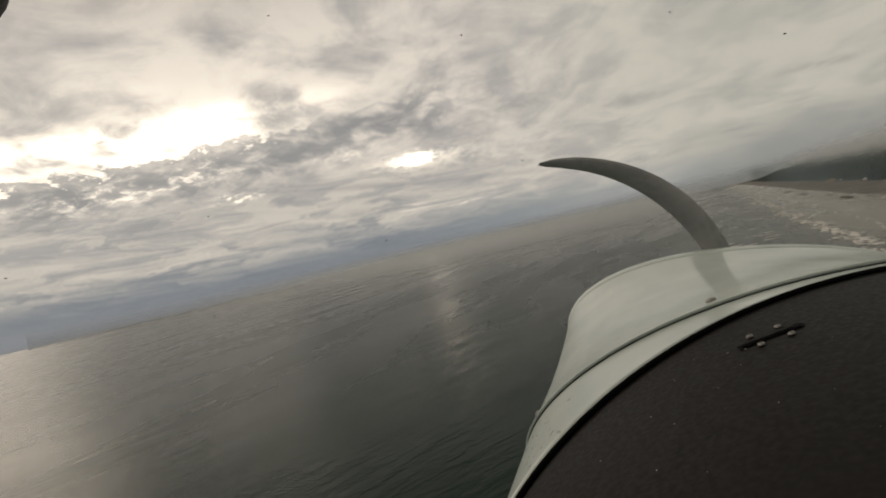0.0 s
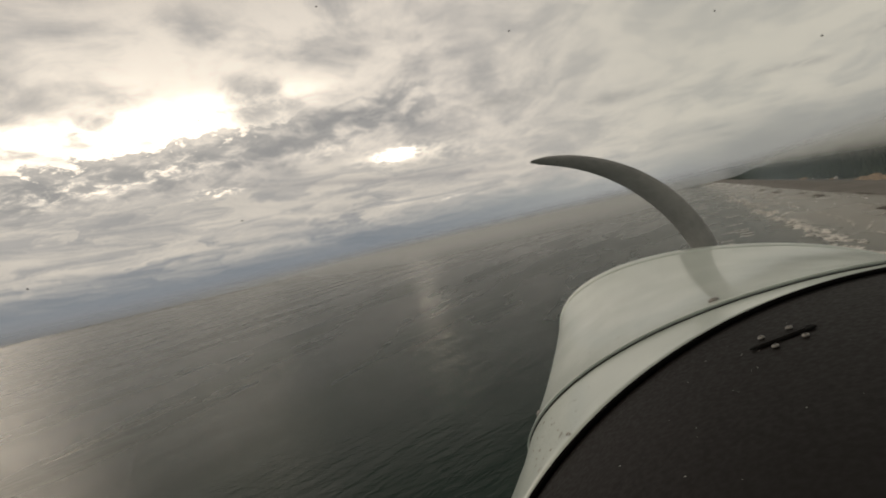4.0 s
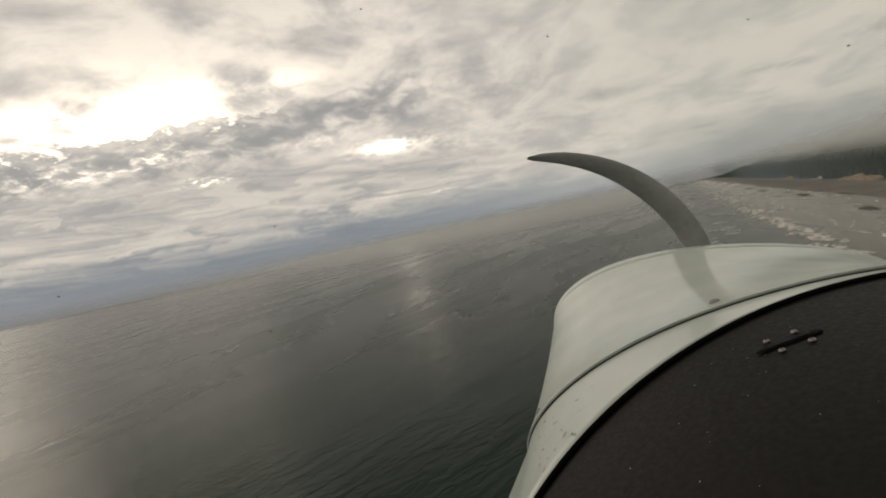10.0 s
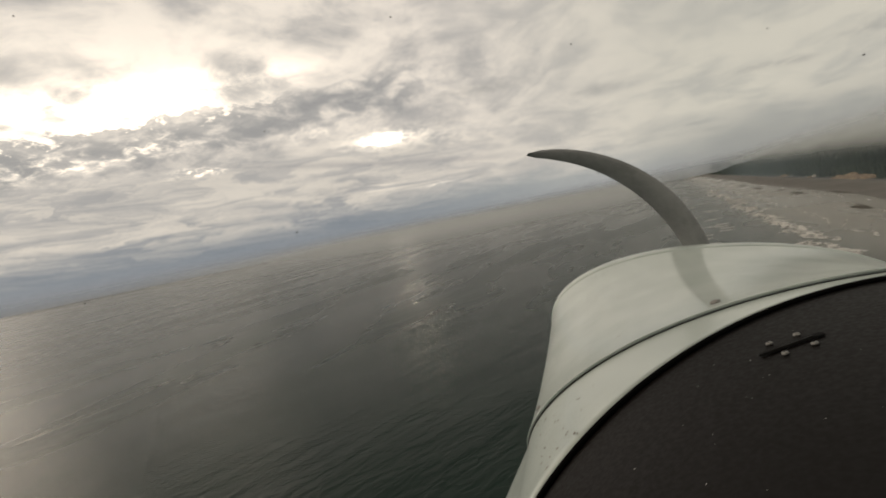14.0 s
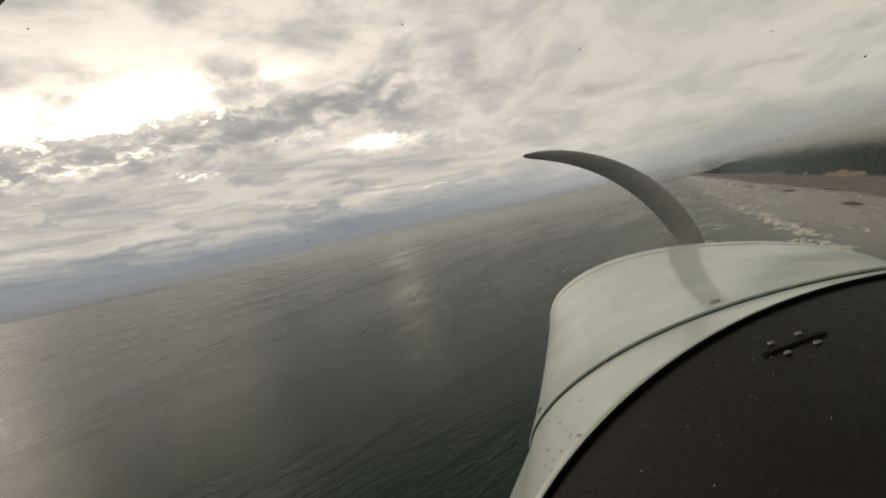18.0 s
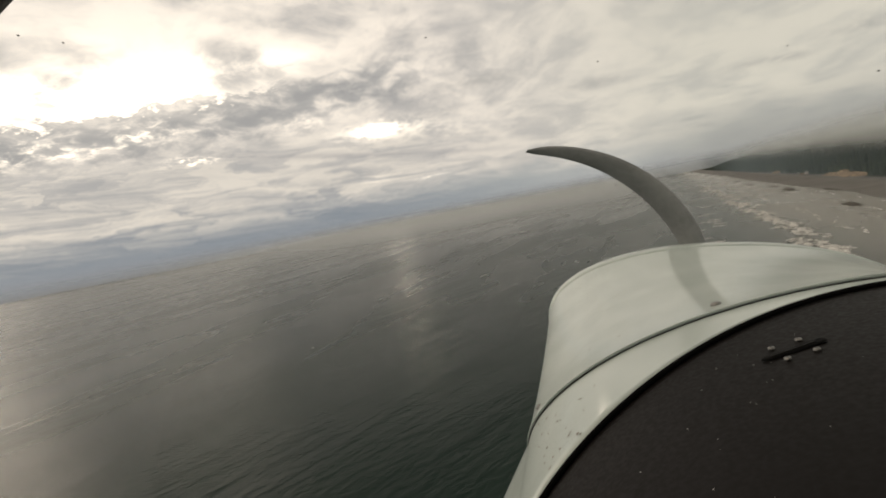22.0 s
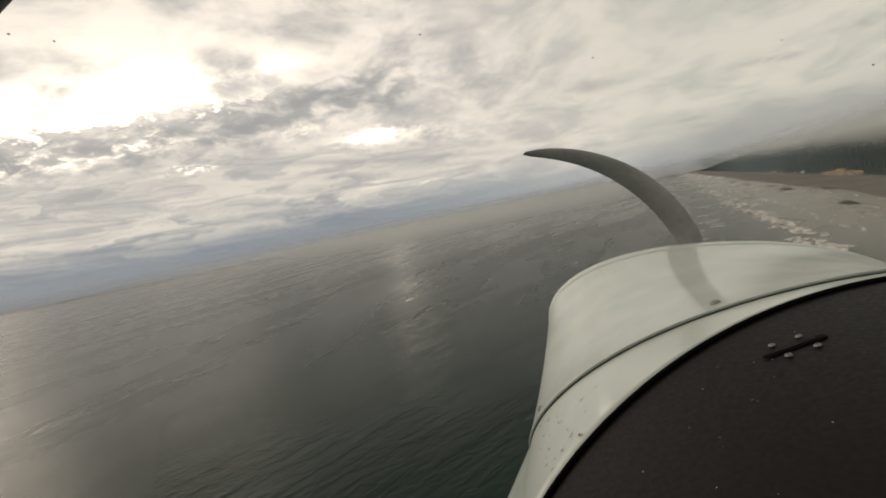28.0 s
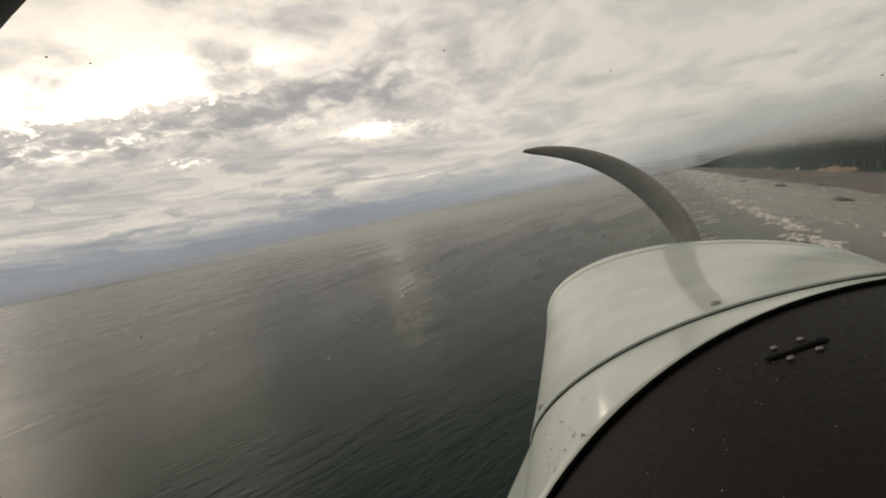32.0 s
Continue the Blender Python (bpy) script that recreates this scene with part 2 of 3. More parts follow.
def sea_material():
    m, nt, b = material("sea_water", (0.03, 0.04, 0.035), 0.2)
    p = place(nt)
    s, c = vec(nt, "DOT_PRODUCT", p, (ALONG[0] / K, ALONG[1] / K, 0)), vec(nt, "DOT_PRODUCT", p, (INLAND[0] / K, INLAND[1] / K, 0))
    u, v = vec(nt, "DOT_PRODUCT", p, (*CREST, 0)), vec(nt, "DOT_PRODUCT", p, (*ROLLER, 0))

    def sheet(a, b_, detail, rough=0.55, twist=0.0):
        return grain(nt, combine(nt, op(nt, "MULTIPLY", u, a), op(nt, "MULTIPLY", v, b_)), 1.0, detail, rough, twist)

    swell = sheet(0.016, 0.045, 2, 0.5, 0.6)
    chop = sheet(0.16, 0.36, 8, 0.6, 0.5)
    ripple = sheet(0.9, 1.6, 4, 0.6)
    # steeper wave lines, stronger in loose flocks
    lines = sheet(0.034, 0.15, 2, 0.5, 0.35)
    flock = smooth(nt, sheet(0.012, 0.020, 2), 0.30, 0.70, 0.3, 1.0)
    patch = grain(nt, combine(nt, op(nt, "MULTIPLY", s, 0.0016), op(nt, "MULTIPLY", c, 0.006)), 1.0, 4)
    far = vec(nt, "LENGTH", p)
    edge = op(nt, "ADD", c, op(nt, "MULTIPLY", op(nt, "SUBTRACT", patch, 0.5), 160.0))
    sandy = smooth(nt, edge, 60.0, 330.0)
    deep = mix(nt, smooth(nt, patch, 0.35, 0.65), (0.003, 0.014, 0.010), (0.006, 0.019, 0.013))
    nt.links.new(mix(nt, sandy, deep, (0.222, 0.217, 0.195)), b.inputs["Base Color"])
    near = smooth(nt, far, 620.0, 150.0)
    nearer = smooth(nt, far, 520.0, 110.0)
    wavy = op(nt, "MULTIPLY", swell, near)
    wavy = op(nt, "ADD", wavy, op(nt, "MULTIPLY", chop, op(nt, "MULTIPLY", nearer, 0.42)))
    wavy = op(nt, "ADD", wavy, op(nt, "MULTIPLY", op(nt, "MULTIPLY", lines, flock), smooth(nt, far, 640.0, 160.0, 0.0, 0.75)))
    wavy = op(nt, "ADD", wavy, op(nt, "MULTIPLY", op(nt, "MULTIPLY", ripple, 0.06), nearer))
    n = nt.nodes.new("ShaderNodeBump")
    n.inputs["Strength"].default_value, n.inputs["Distance"].default_value = 0.6, 1.0
    nt.links.new(wavy, n.inputs["Height"])
    nt.links.new(n.outputs[0], b.inputs["Normal"])
    nt.links.new(op(nt, "ADD", smooth(nt, patch, 0.3, 0.7, 0.21, 0.27), smooth(nt, far, 80.0, 420.0, 0.0, 0.03)), b.inputs["Roughness"])
    b.inputs["IOR"].default_value = 1.333
    b.inputs["Specular IOR Level"].default_value = 0.11
    return m


def foam_material():
    m, nt, b = material("sea_foam", (0.76, 0.75, 0.715), 0.8)
    p = place(nt)
    holes = op(nt, "ADD", op(nt, "MULTIPLY", grain(nt, vec(nt, "MULTIPLY", p, (0.6, 1.6, 1.0)), 0.07, 5, 0.65, 0.6), 0.7), op(nt, "MULTIPLY", grain(nt, p, 0.45, 4), 0.3))
    nt.links.new(smooth(nt, holes, 0.37, 0.58, 0.0, 0.88), b.inputs["Alpha"])
    return m


def mist_material(name, tone, thick, floor, ceiling, top, axis, ends, ruffle=30.0):
    """Translucent sheet for low cloud and distance haze: it scatters the sky's light and lets the rest pass."""
    m = bpy.data.materials.new(name)
    m.use_nodes = True
    nt = m.node_tree
    nt.nodes.clear()
    p = place(nt)
    sep = nt.nodes.new("ShaderNodeSeparateXYZ")
    nt.links.new(p, sep.inputs[0])
    wisp = grain(nt, vec(nt, "MULTIPLY", p, (0.006, 0.006, 0.03)), 1.0, 4, 0.55)
    h = op(nt, "ADD", sep.outputs[2], op(nt, "MULTIPLY", op(nt, "SUBTRACT", wisp, 0.5), ruffle))
    f = op(nt, "MULTIPLY", smooth(nt, h, floor, ceiling), thick)
    f = op(nt, "MULTIPLY", f, smooth(nt, h, top[0], top[1]))
    run = vec(nt, "DOT_PRODUCT", p, (axis[0] / K, axis[1] / K, 0))
    f = op(nt, "MULTIPLY", f, op(nt, "MULTIPLY", smooth(nt, run, ends[0], ends[1]), smooth(nt, run, ends[3], ends[2])))
    f = op(nt, "MULTIPLY", f, smooth(nt, wisp, -0.25, 0.45))
    back, scatter, through_light, out = (nt.nodes.new("ShaderNode" + k) for k in ("BsdfTransparent", "BsdfDiffuse", "BsdfTranslucent", "OutputMaterial"))
    for n in (scatter, through_light):
        n.inputs["Color"].default_value = (*tone, 1)
    half, all_ = nt.nodes.new("ShaderNodeMixShader"), nt.nodes.new("ShaderNodeMixShader")
    nt.links.new(scatter.outputs[0], half.inputs[1])
    nt.links.new(through_light.outputs[0], half.inputs[2])
    nt.links.new(f, all_.inputs[0])
    nt.links.new(back.outputs[0], all_.inputs[1])
    nt.links.new(half.outputs[0], all_.inputs[2])
    nt.links.new(all_.outputs[0], out.inputs[0])
    return m


def acrylic_material():
    m = bpy.data.materials.new("clear_acrylic")
    m.use_nodes = True
    nt = m.node_tree
    nt.nodes.clear()
    clear, gloss, both, out = (nt.nodes.new("ShaderNode" + k) for k in ("BsdfTransparent", "BsdfGlossy", "MixShader", "OutputMaterial"))
    clear.inputs[0].default_value = (0.985, 0.985, 0.98, 1)
    gloss.inputs["Roughness"].default_value = 0.05
    both.inputs[0].default_value = 0.012
    nt.links.new(clear.outputs[0], both.inputs[1])
    nt.links.new(gloss.outputs[0], both.inputs[2])
    nt.links.new(both.outputs[0], out.inputs[0])
    return m


def paint_material():
    """Old white enamel: faint stains, a few dull patches."""
    m, nt, b = material("white_aircraft_paint", (0.62, 0.67, 0.62), 0.3)
    p = place(nt)
    stain = op(nt, "ADD", op(nt, "MULTIPLY", grain(nt, p, 2.2, 3), 0.5), op(nt, "ADD", op(nt, "MULTIPLY", grain(nt, p, 9.0, 3), 0.3), op(nt, "MULTIPLY", grain(nt, vec(nt, "MULTIPLY", p, (28.0, 3.0, 28.0)), 1.0, 4), 0.2)))
    tint = mix(nt, smooth(nt, stain, 0.36, 0.64), (0.455, 0.52, 0.492), (0.567, 0.635, 0.603))
    specks = smooth(nt, grain(nt, p, 160.0, 3, 0.6), 0.68, 0.76)
    nt.links.new(mix(nt, op(nt, "MULTIPLY", specks, 0.35), tint, (0.25, 0.25, 0.22)), b.inputs["Base Color"])
    nt.links.new(smooth(nt, grain(nt, p, 4.0, 2), 0.3, 0.7, 0.36, 0.48), b.inputs["Roughness"])
    b.inputs["Coat Weight"].default_value, b.inputs["Coat Roughness"].default_value = 0.5, 0.09
    return m


SEA, FOAM = sea_material(), foam_material()
PAINT = paint_material()
DECK = speckled("matt_black_deck_paint", (0.0040, 0.0030, 0.0026), (0.0066, 0.0051, 0.0045), 3.0, 0.58, 0.0, 60.0, reach=0.0004)
DECK.node_tree.nodes["Principled BSDF"].inputs["Specular IOR Level"].default_value = 0.13
SEAM_BLACK = speckled("seam_shade_black", (0.006, 0.006, 0.006), (0.012, 0.012, 0.012), 30.0, 0.7)
# near-black that stands for shade inside openings; also colours the rubber seal
SHADE_AND_SEAL = speckled("opening_shade_and_seal", (0.0008, 0.0008, 0.0008), (0.002, 0.002, 0.002), 30.0, 0.9)
SHADE_AND_SEAL.node_tree.nodes["Principled BSDF"].inputs["Specular IOR Level"].default_value = 0.1
STEEL = speckled("dull_steel", (0.17, 0.168, 0.16), (0.31, 0.305, 0.29), 60.0, 0.45, metal=0.6)
GREY = speckled("grey_lining", (0.10, 0.10, 0.10), (0.16, 0.155, 0.15), 8.0, 0.8, 0.1)
BLADE = speckled("grey_blade_paint", (0.19, 0.197, 0.195), (0.26, 0.268, 0.265), 9.0, 0.5)
BUG = speckled("dried_insect", (0.12, 0.10, 0.08), (0.30, 0.27, 0.23), 200.0, 0.8)
SPECK = speckled("greyish_speck", (0.10, 0.09, 0.08), (0.24, 0.22, 0.20), 200.0, 0.8)
DUST = speckled("pale_dust", (0.30, 0.29, 0.27), (0.55, 0.53, 0.50), 200.0, 0.9)
SAND = speckled("wet_dark_sand", (0.105, 0.10, 0.091), (0.165, 0.158, 0.145), 0.022, 0.75, 0.2, 9.0, reach=0.3)
SOIL = speckled("forest_floor", (0.018, 0.026, 0.018), (0.045, 0.055, 0.034), 0.033, 0.95, 0.3, 8.0, reach=1.5)
LEAF = speckled("dark_conifer_green", (0.014, 0.026, 0.019), (0.042, 0.060, 0.038), 0.02, 0.9, fine=12.0)
BARK = speckled("brown_bark", (0.06, 0.045, 0.03), (0.12, 0.09, 0.06), 0.4, 0.9)
CLIFF = speckled("ochre_sandstone", (0.09, 0.066, 0.045), (0.44, 0.32, 0.20), 0.24, 0.9, 0.5, 7.0, reach=2.0)
ROCK = speckled("brown_weedy_rock", (0.035, 0.032, 0.024), (0.075, 0.066, 0.050), 0.08, 0.85, 0.4, 8.0, reach=0.6)
WALL = speckled("pale_house_paint", (0.48, 0.46, 0.43), (0.66, 0.64, 0.60), 0.2, 0.7)
ROOF = speckled("grey_roof_shingles", (0.06, 0.06, 0.065), (0.12, 0.115, 0.115), 0.3, 0.85)
PANE = material("dark_window_glass", (0.03, 0.035, 0.04), 0.08)[0]
GLASS = acrylic_material()

# ---- mesh helpers ----


def solid(name, verts, faces, mat, parent=None, label="", flat=False):
    me = bpy.data.meshes.new(name)
    me.from_pydata([tuple(v) for v in verts], [], faces)
    me.validate()
    if not flat:
        me.polygons.foreach_set("use_smooth", [True] * len(me.polygons))
    me.materials.append(mat)
    me.update()
    ob = new(name, me)
    ob.parent = parent
    return tagged(ob, label)


def part(name, bm, mat, parent, label="", flat=False):
    bmesh.ops.recalc_face_normals(bm, faces=bm.faces)
    me = bpy.data.meshes.new(name)
    bm.to_mesh(me)
    bm.free()
    if not flat:
        me.polygons.foreach_set("use_smooth", [True] * len(me.polygons))
    me.materials.append(mat)
    ob = new(name, me)
    ob.parent = parent
    return tagged(ob, label)


def quads(rows, cols, loop=False):
    """Faces of a sheet of rows x cols points; loop joins the last column to the first."""
    out = []
    for i in range(rows - 1):
        for j in range(cols if loop else cols - 1):
            k = (j + 1) % cols
            out.append((i * cols + j, i * cols + k, (i + 1) * cols + k, (i + 1) * cols + j))
    return out


def waves(s, c, seed, size=1.0):
    """Smooth wandering values about 0, within about -1 to 1."""
    r = np.random.default_rng(seed)
    out = 0.0
    for k in range(5):
        f = size * 1.9 ** k
        ang = r.uniform(0, 6.28)
        out = out + 0.6 ** k * np.sin((s * math.cos(ang) + c * math.sin(ang)) * f + r.uniform(0, 6.28))
    return out / 1.7


# ---- the sea: one sheet to the horizon ----


def build_sea():
    angles = np.radians(np.concatenate([np.arange(-62, 62, 0.34), np.arange(62, 298, 6.0)]))
    radii = np.concatenate([[0.01, 30.0], 45.0 * 1.0145 ** np.arange(0, 330)])
    radii = np.append(radii[radii < 4850], 4900.0)
    rr, aa = np.meshgrid(radii, angles, indexing="ij")
    x, y = rr * np.sin(aa), rr * np.cos(aa)
    u, v = x * CREST[0] + y * CREST[1], x * ROLLER[0] + y * ROLLER[1]
    c = (x * INLAND[0] + y * INLAND[1]) / K
    r = np.random.default_rng(5)
    z = np.zeros_like(x)
    for k in range(16):
        wl = r.uniform(12, 46)
        ang = r.normal(0, 0.24)
        z += 0.0009 * wl * np.sin(6.2832 / wl * (v * math.cos(ang) + u * math.sin(ang)) + r.uniform(0, 6.28)) * (0.6 + 0.4 * waves(u, v, 60 + k, 0.011))
    z *= np.clip((520 - rr) / 400, 0, 1) * np.clip((390 - c) / 200, 0.1, 1)
    sea = solid("water", np.stack([x, y, z], -1).reshape(-1, 3), quads(len(radii), len(angles), True), SEA)
    tagged(sea, "grey-green sea with low swell under an overcast sky", "sea", kind="structure")


build_sea()


# ---- land: beach, wooded hills, ochre bluff ----


def hill_foot(s):
    return 572 + 14 * waves(s, 0 * s, 11, 0.004)


def hill_height(s, c):
    t = np.clip((c - hill_foot(s)) / 260, 0, 1)
    rise = t * t * (3 - 2 * t) * np.clip((11200 - s) / 5500, 0.02, 1) * np.clip((12400 - s) / 1800, 0, 1)
    return 1.6 + rise * (37 + 8 * waves(s, c, 12, 0.0035)) + 1.6 * rise * waves(s, c, 13, 0.02)


def build_land():
    ss = np.concatenate([np.linspace(-2600, 400, 40), np.linspace(440, 4500, 300), np.linspace(4540, 13000, 220)])
    cc = np.array([380, 400, 415, 430, 450, 475, 500, 525, 545, 560, 575, 590.0])
    s, c = np.meshgrid(ss, cc, indexing="ij")
    z = np.interp(c, [380, 410, 540, 562, 590], [-0.6, 0.08, 1.0, 1.7, 1.4]) + 0.12 * waves(s, c, 14, 0.02) * (c > 440)
    c = c + np.where(c < 500, 13 * waves(s, 0 * s, 15, 0.006), 0)
    x, y = shore(s, c)
    beach = solid("ground", np.stack([x, y, z], -1).reshape(-1, 3), quads(len(ss), len(cc)), SAND)
    tagged(beach, "flat dark wet sand beach behind the surf", "beach", kind="structure")
    cc = np.concatenate([np.linspace(556, 860, 40), np.linspace(890, 1500, 12)])
    s, c = np.meshgrid(ss, cc, indexing="ij")
    x, y = shore(s, c)
    z = hill_height(s, c) - 0.8 * (c < 570)
    hills = solid("hillside", np.stack([x, y, z], -1).reshape(-1, 3), quads(len(ss), len(cc)), SOIL)
    tagged(hills, "dark green wooded hills behind the beach", "hill", kind="structure")


build_land()


def build_bluff(s0, s1, tall, seed):
    ss, hh = np.linspace(s0, s1, 110), np.linspace(0, 1, 14)
    s, h = np.meshgrid(ss, hh, indexing="ij")
    t = (s - s0) / (s1 - s0)
    crest = tall * (np.clip(np.sin(np.pi * t), 0, 1) ** 0.5) * np.clip(0.72 + 0.22 * waves(s, 0 * s, seed, 0.022) + 0.14 * waves(s, 0 * s, seed + 5, 0.09), 0.2, 1.15)
    c = hill_foot(s) - 16 + 26 * h + 5 * waves(s, h * 10, seed + 1, 0.06) * (0.3 + h) + 3 * np.abs(waves(s, 0 * s, seed + 2, 0.12))
    x, y = shore(s, c)
    z = 0.8 + K * crest * h
    back_x, back_y = shore(s[:, -1], c[:, -1] + 40)
    verts = np.stack([x, y, z], -1)
    verts = np.concatenate([verts, np.stack([back_x, back_y, z[:, -1] - 5], -1)[:, None]], 1)
    ob = solid("sea_bluff", verts.reshape(-1, 3), quads(len(ss), len(hh) + 1), CLIFF)
    tagged(ob, "bare ochre sandstone bluff above the beach", "cliff", "bluffs")


build_bluff(2060, 2480, 25, 31)
build_bluff(2760, 2880, 10, 35)
build_bluff(3350, 3620, 19, 39)


def build_forest(count):
    r = np.random.default_rng(7)
    s = 700 + 9800 * r.random(count) ** 1.9
    c = hill_foot(s) + 8 + 270 * r.random(count) ** 1.2
    keep = ~((s > 2060) & (s < 2560) & (c < hill_foot(s) + 16))
    s, c = s[keep], c[keep]
    z = hill_height(s, c) - 0.6
    x, y = shore(s, c)
    tall, n = r.uniform(7, 16, len(s)) * np.clip((10800 - s) / 2500, 0.25, 1), len(s)
    wide = tall * r.uniform(0.17, 0.27, n)
    turn = r.uniform(0, 6.28, n)
    verts, faces = [], []
    k = 6
    base = 0
    for lo, hi, w in ((0.12, 0.62, 1.0), (0.40, 0.84, 0.72), (0.66, 1.0, 0.45)):
        for j in range(k):
            wob = r.uniform(0.75, 1.25, n) * wide * w
            a = turn + 6.2832 * j / k
            verts.append(np.stack([x + wob * np.cos(a), y + wob * np.sin(a), z + tall * (lo + r.uniform(-0.04, 0.04, n))], -1))
        lean = r.uniform(-0.5, 0.5, (2, n))
        verts.append(np.stack([x + lean[0], y + lean[1], z + tall * hi], -1))
        faces += [(base + j, base + (j + 1) % k, base + k) for j in range(k)]
        base += k + 1
    for lo in (0.0, 0.3):
        for j in range(3):
            a = 2.0944 * j
            verts.append(np.stack([x + 0.5 * math.cos(a), y + 0.5 * math.sin(a), z + tall * lo], -1))
    faces += [(base + j, base + (j + 1) % 3, base + 3 + (j + 1) % 3, base + 3 + j) for j in range(3)]
    per = base + 6
    v = np.stack(verts, 1).reshape(-1, 3)
    f = [tuple(i * per + q for q in face) for i in range(n) for face in faces]
    ob = solid("forest", v, f, LEAF, flat=True)
    tagged(ob, "dense dark conifer forest on the hills", "trees", kind="stuff")


build_forest(9500)


# ---- surf ----


def foam_mesh(seed, length, width):
    r = np.random.default_rng(seed)
    n, m = 30, 6
    u, v = np.meshgrid(np.linspace(-1, 1, n), np.linspace(-1, 1, m), indexing="ij")
    reach = np.sqrt(np.clip(1 - u * u, 0, 1)) * (0.45 + 0.55 * np.abs(waves(u * 9, 0 * u, seed, 1.0)))
    y = v * width * 0.5 * reach + width * 0.35 * waves(u * 4, 0 * u, seed + 50, 1.0) + width * 0.12 * r.uniform(-1, 1, u.shape)
    z = 0.3 * (1 - v * v) * reach + 0.5
    me = bpy.data.meshes.new("breaking_wave")
    me.from_pydata([tuple(q) for q in np.stack([u * length * 0.5, y, z], -1).reshape(-1, 3)], [], quads(n, m))
    me.materials.append(FOAM)
    me.polygons.foreach_set("use_smooth", [True] * len(me.polygons))
    return me


def build_surf():
    r = np.random.default_rng(21)
    shapes = [foam_mesh(100 + i, r.uniform(70, 150), r.uniform(22, 44)) for i in range(7)]
    thin = [foam_mesh(200 + i, r.uniform(40, 90), r.uniform(5, 9)) for i in range(5)]
    stub = [foam_mesh(300 + i, r.uniform(34, 60), r.uniform(24, 34)) for i in range(5)]
    along, cross = math.atan2(ALONG[1], ALONG[0]), math.atan2(-0.25, 0.97)

    def lay(me, s, c, label, group, size=1.0, turn=along):
        x, y = shore(s, c)
        ob = new("breaking_wave", me)
        ob.matrix_world = Matrix.Translation((x, y, 0)) @ Matrix.Rotation(turn + r.normal(0, 0.16), 4, "Z") @ Matrix.Diagonal((size * K, size * K, K, 1))
        tagged(ob, label, "wave", group)

    s = 420.0
    while s < 3600:
        lay(shapes[r.integers(7)], s, 190 + r.normal(0, 13), "white broken surf on the outer bar", "outer surf line", r.uniform(0.55, 1.15))
        s += r.uniform(18, 78) * (1 + s / 5000)
    s = 480.0
    while s < 3000:
        lay(thin[r.integers(5)], s, 256 + r.normal(0, 5), "thin line of foam running towards the beach", "inner surf line", r.uniform(0.8, 1.3))
        s += r.uniform(35, 110)
    for s, c, k in ((1240, 12, 0.6), (1262, 86, 0.6), (1310, 92, 0.6), (1360, 84, 0.6), (1410, 90, 0.6), (1826, -4, 0.8), (1850, 98, 0.8), (1080, 46, 0.5), (1150, 38, 0.6), (1220, 44, 0.5), (2650, 30, 0.9), (2800, 24, 1.0), (2900, 40, 0.7), (3100, 52, 0.8), (3900, 20, 1.2), (1900, 90, 0.6), (2300, 110, 0.7), (900, 20, 0.4), (980, -12, 0.5), (1020, 62, 0.6), (1300, 5, 0.5), (1380, 58, 0.6), (1500, 20, 0.5), (1560, 80, 0.7), (1700, 36, 0.6), (2050, 10, 0.7), (2200, 60, 0.8), (3350, 70, 1.0), (4300, 60, 1.2), (4700, 30, 1.2)):
        lay(stub[r.integers(5)], s, c, "lone white breaker off the surf line", "lone breakers", k * 1.3, cross)
    for c0, gap_ in ((318, 150), (350, 190)):
        s = 620.0
        while s < 3600:
            lay(thin[r.integers(5)], s, c0 + r.normal(0, 7), "faint streak of foam on the shallow flats", "foam streaks", r.uniform(0.5, 0.9))
            s += r.uniform(0.5, 1.5) * gap_
    s = 500.0
    while s < 3300:
        lay(thin[r.integers(5)], s, 392 + r.normal(0, 4), "faint wash of foam at the edge of the sand", "beach wash", r.uniform(0.6, 1.0))
        s += r.uniform(90, 220)


build_surf()


def build_shoal(s, c, length, width, seed):
    n, m = 40, 7
    a, q = np.meshgrid(np.linspace(0, 2 * np.pi, n, endpoint=False), np.linspace(1, 0, m), indexing="ij")
    rim = 1 + 0.22 * waves(np.cos(a) * 3, np.sin(a) * 3, seed, 1.0)
    u, v = np.cos(a) * q * rim * length / 2, np.sin(a) * q * rim * width / 2
    z = -0.3 + 0.9 * np.clip(1 - q * q, 0, 1) * (0.8 + 0.3 * waves(u, v, seed + 1, 0.15))
    x, y = shore(s + u, c + v)
    faces = [(i * m + j, i * m + j + 1, (i + 1) % n * m + j + 1, (i + 1) % n * m + j) for i in range(n) for j in range(m - 1)]
    ob = solid("rock_shoal", np.stack([x, y, z], -1).reshape(-1, 3), faces, ROCK)
    tagged(ob, "low dark brown weedy rock awash in the shallows", "rock", "rocks in the shallows")


for i, (s, c, l, w) in enumerate(((2773, 346, 150, 26), (2045, 366, 130, 24), (1783, 424, 110, 20), (1325, 347, 90, 22), (2350, 372, 90, 18), (3300, 350, 150, 26))):
    build_shoal(s, c, l * 1.7, w * 1.5, 300 + 7 * i)


# ---- houses at the foot of the hills ----


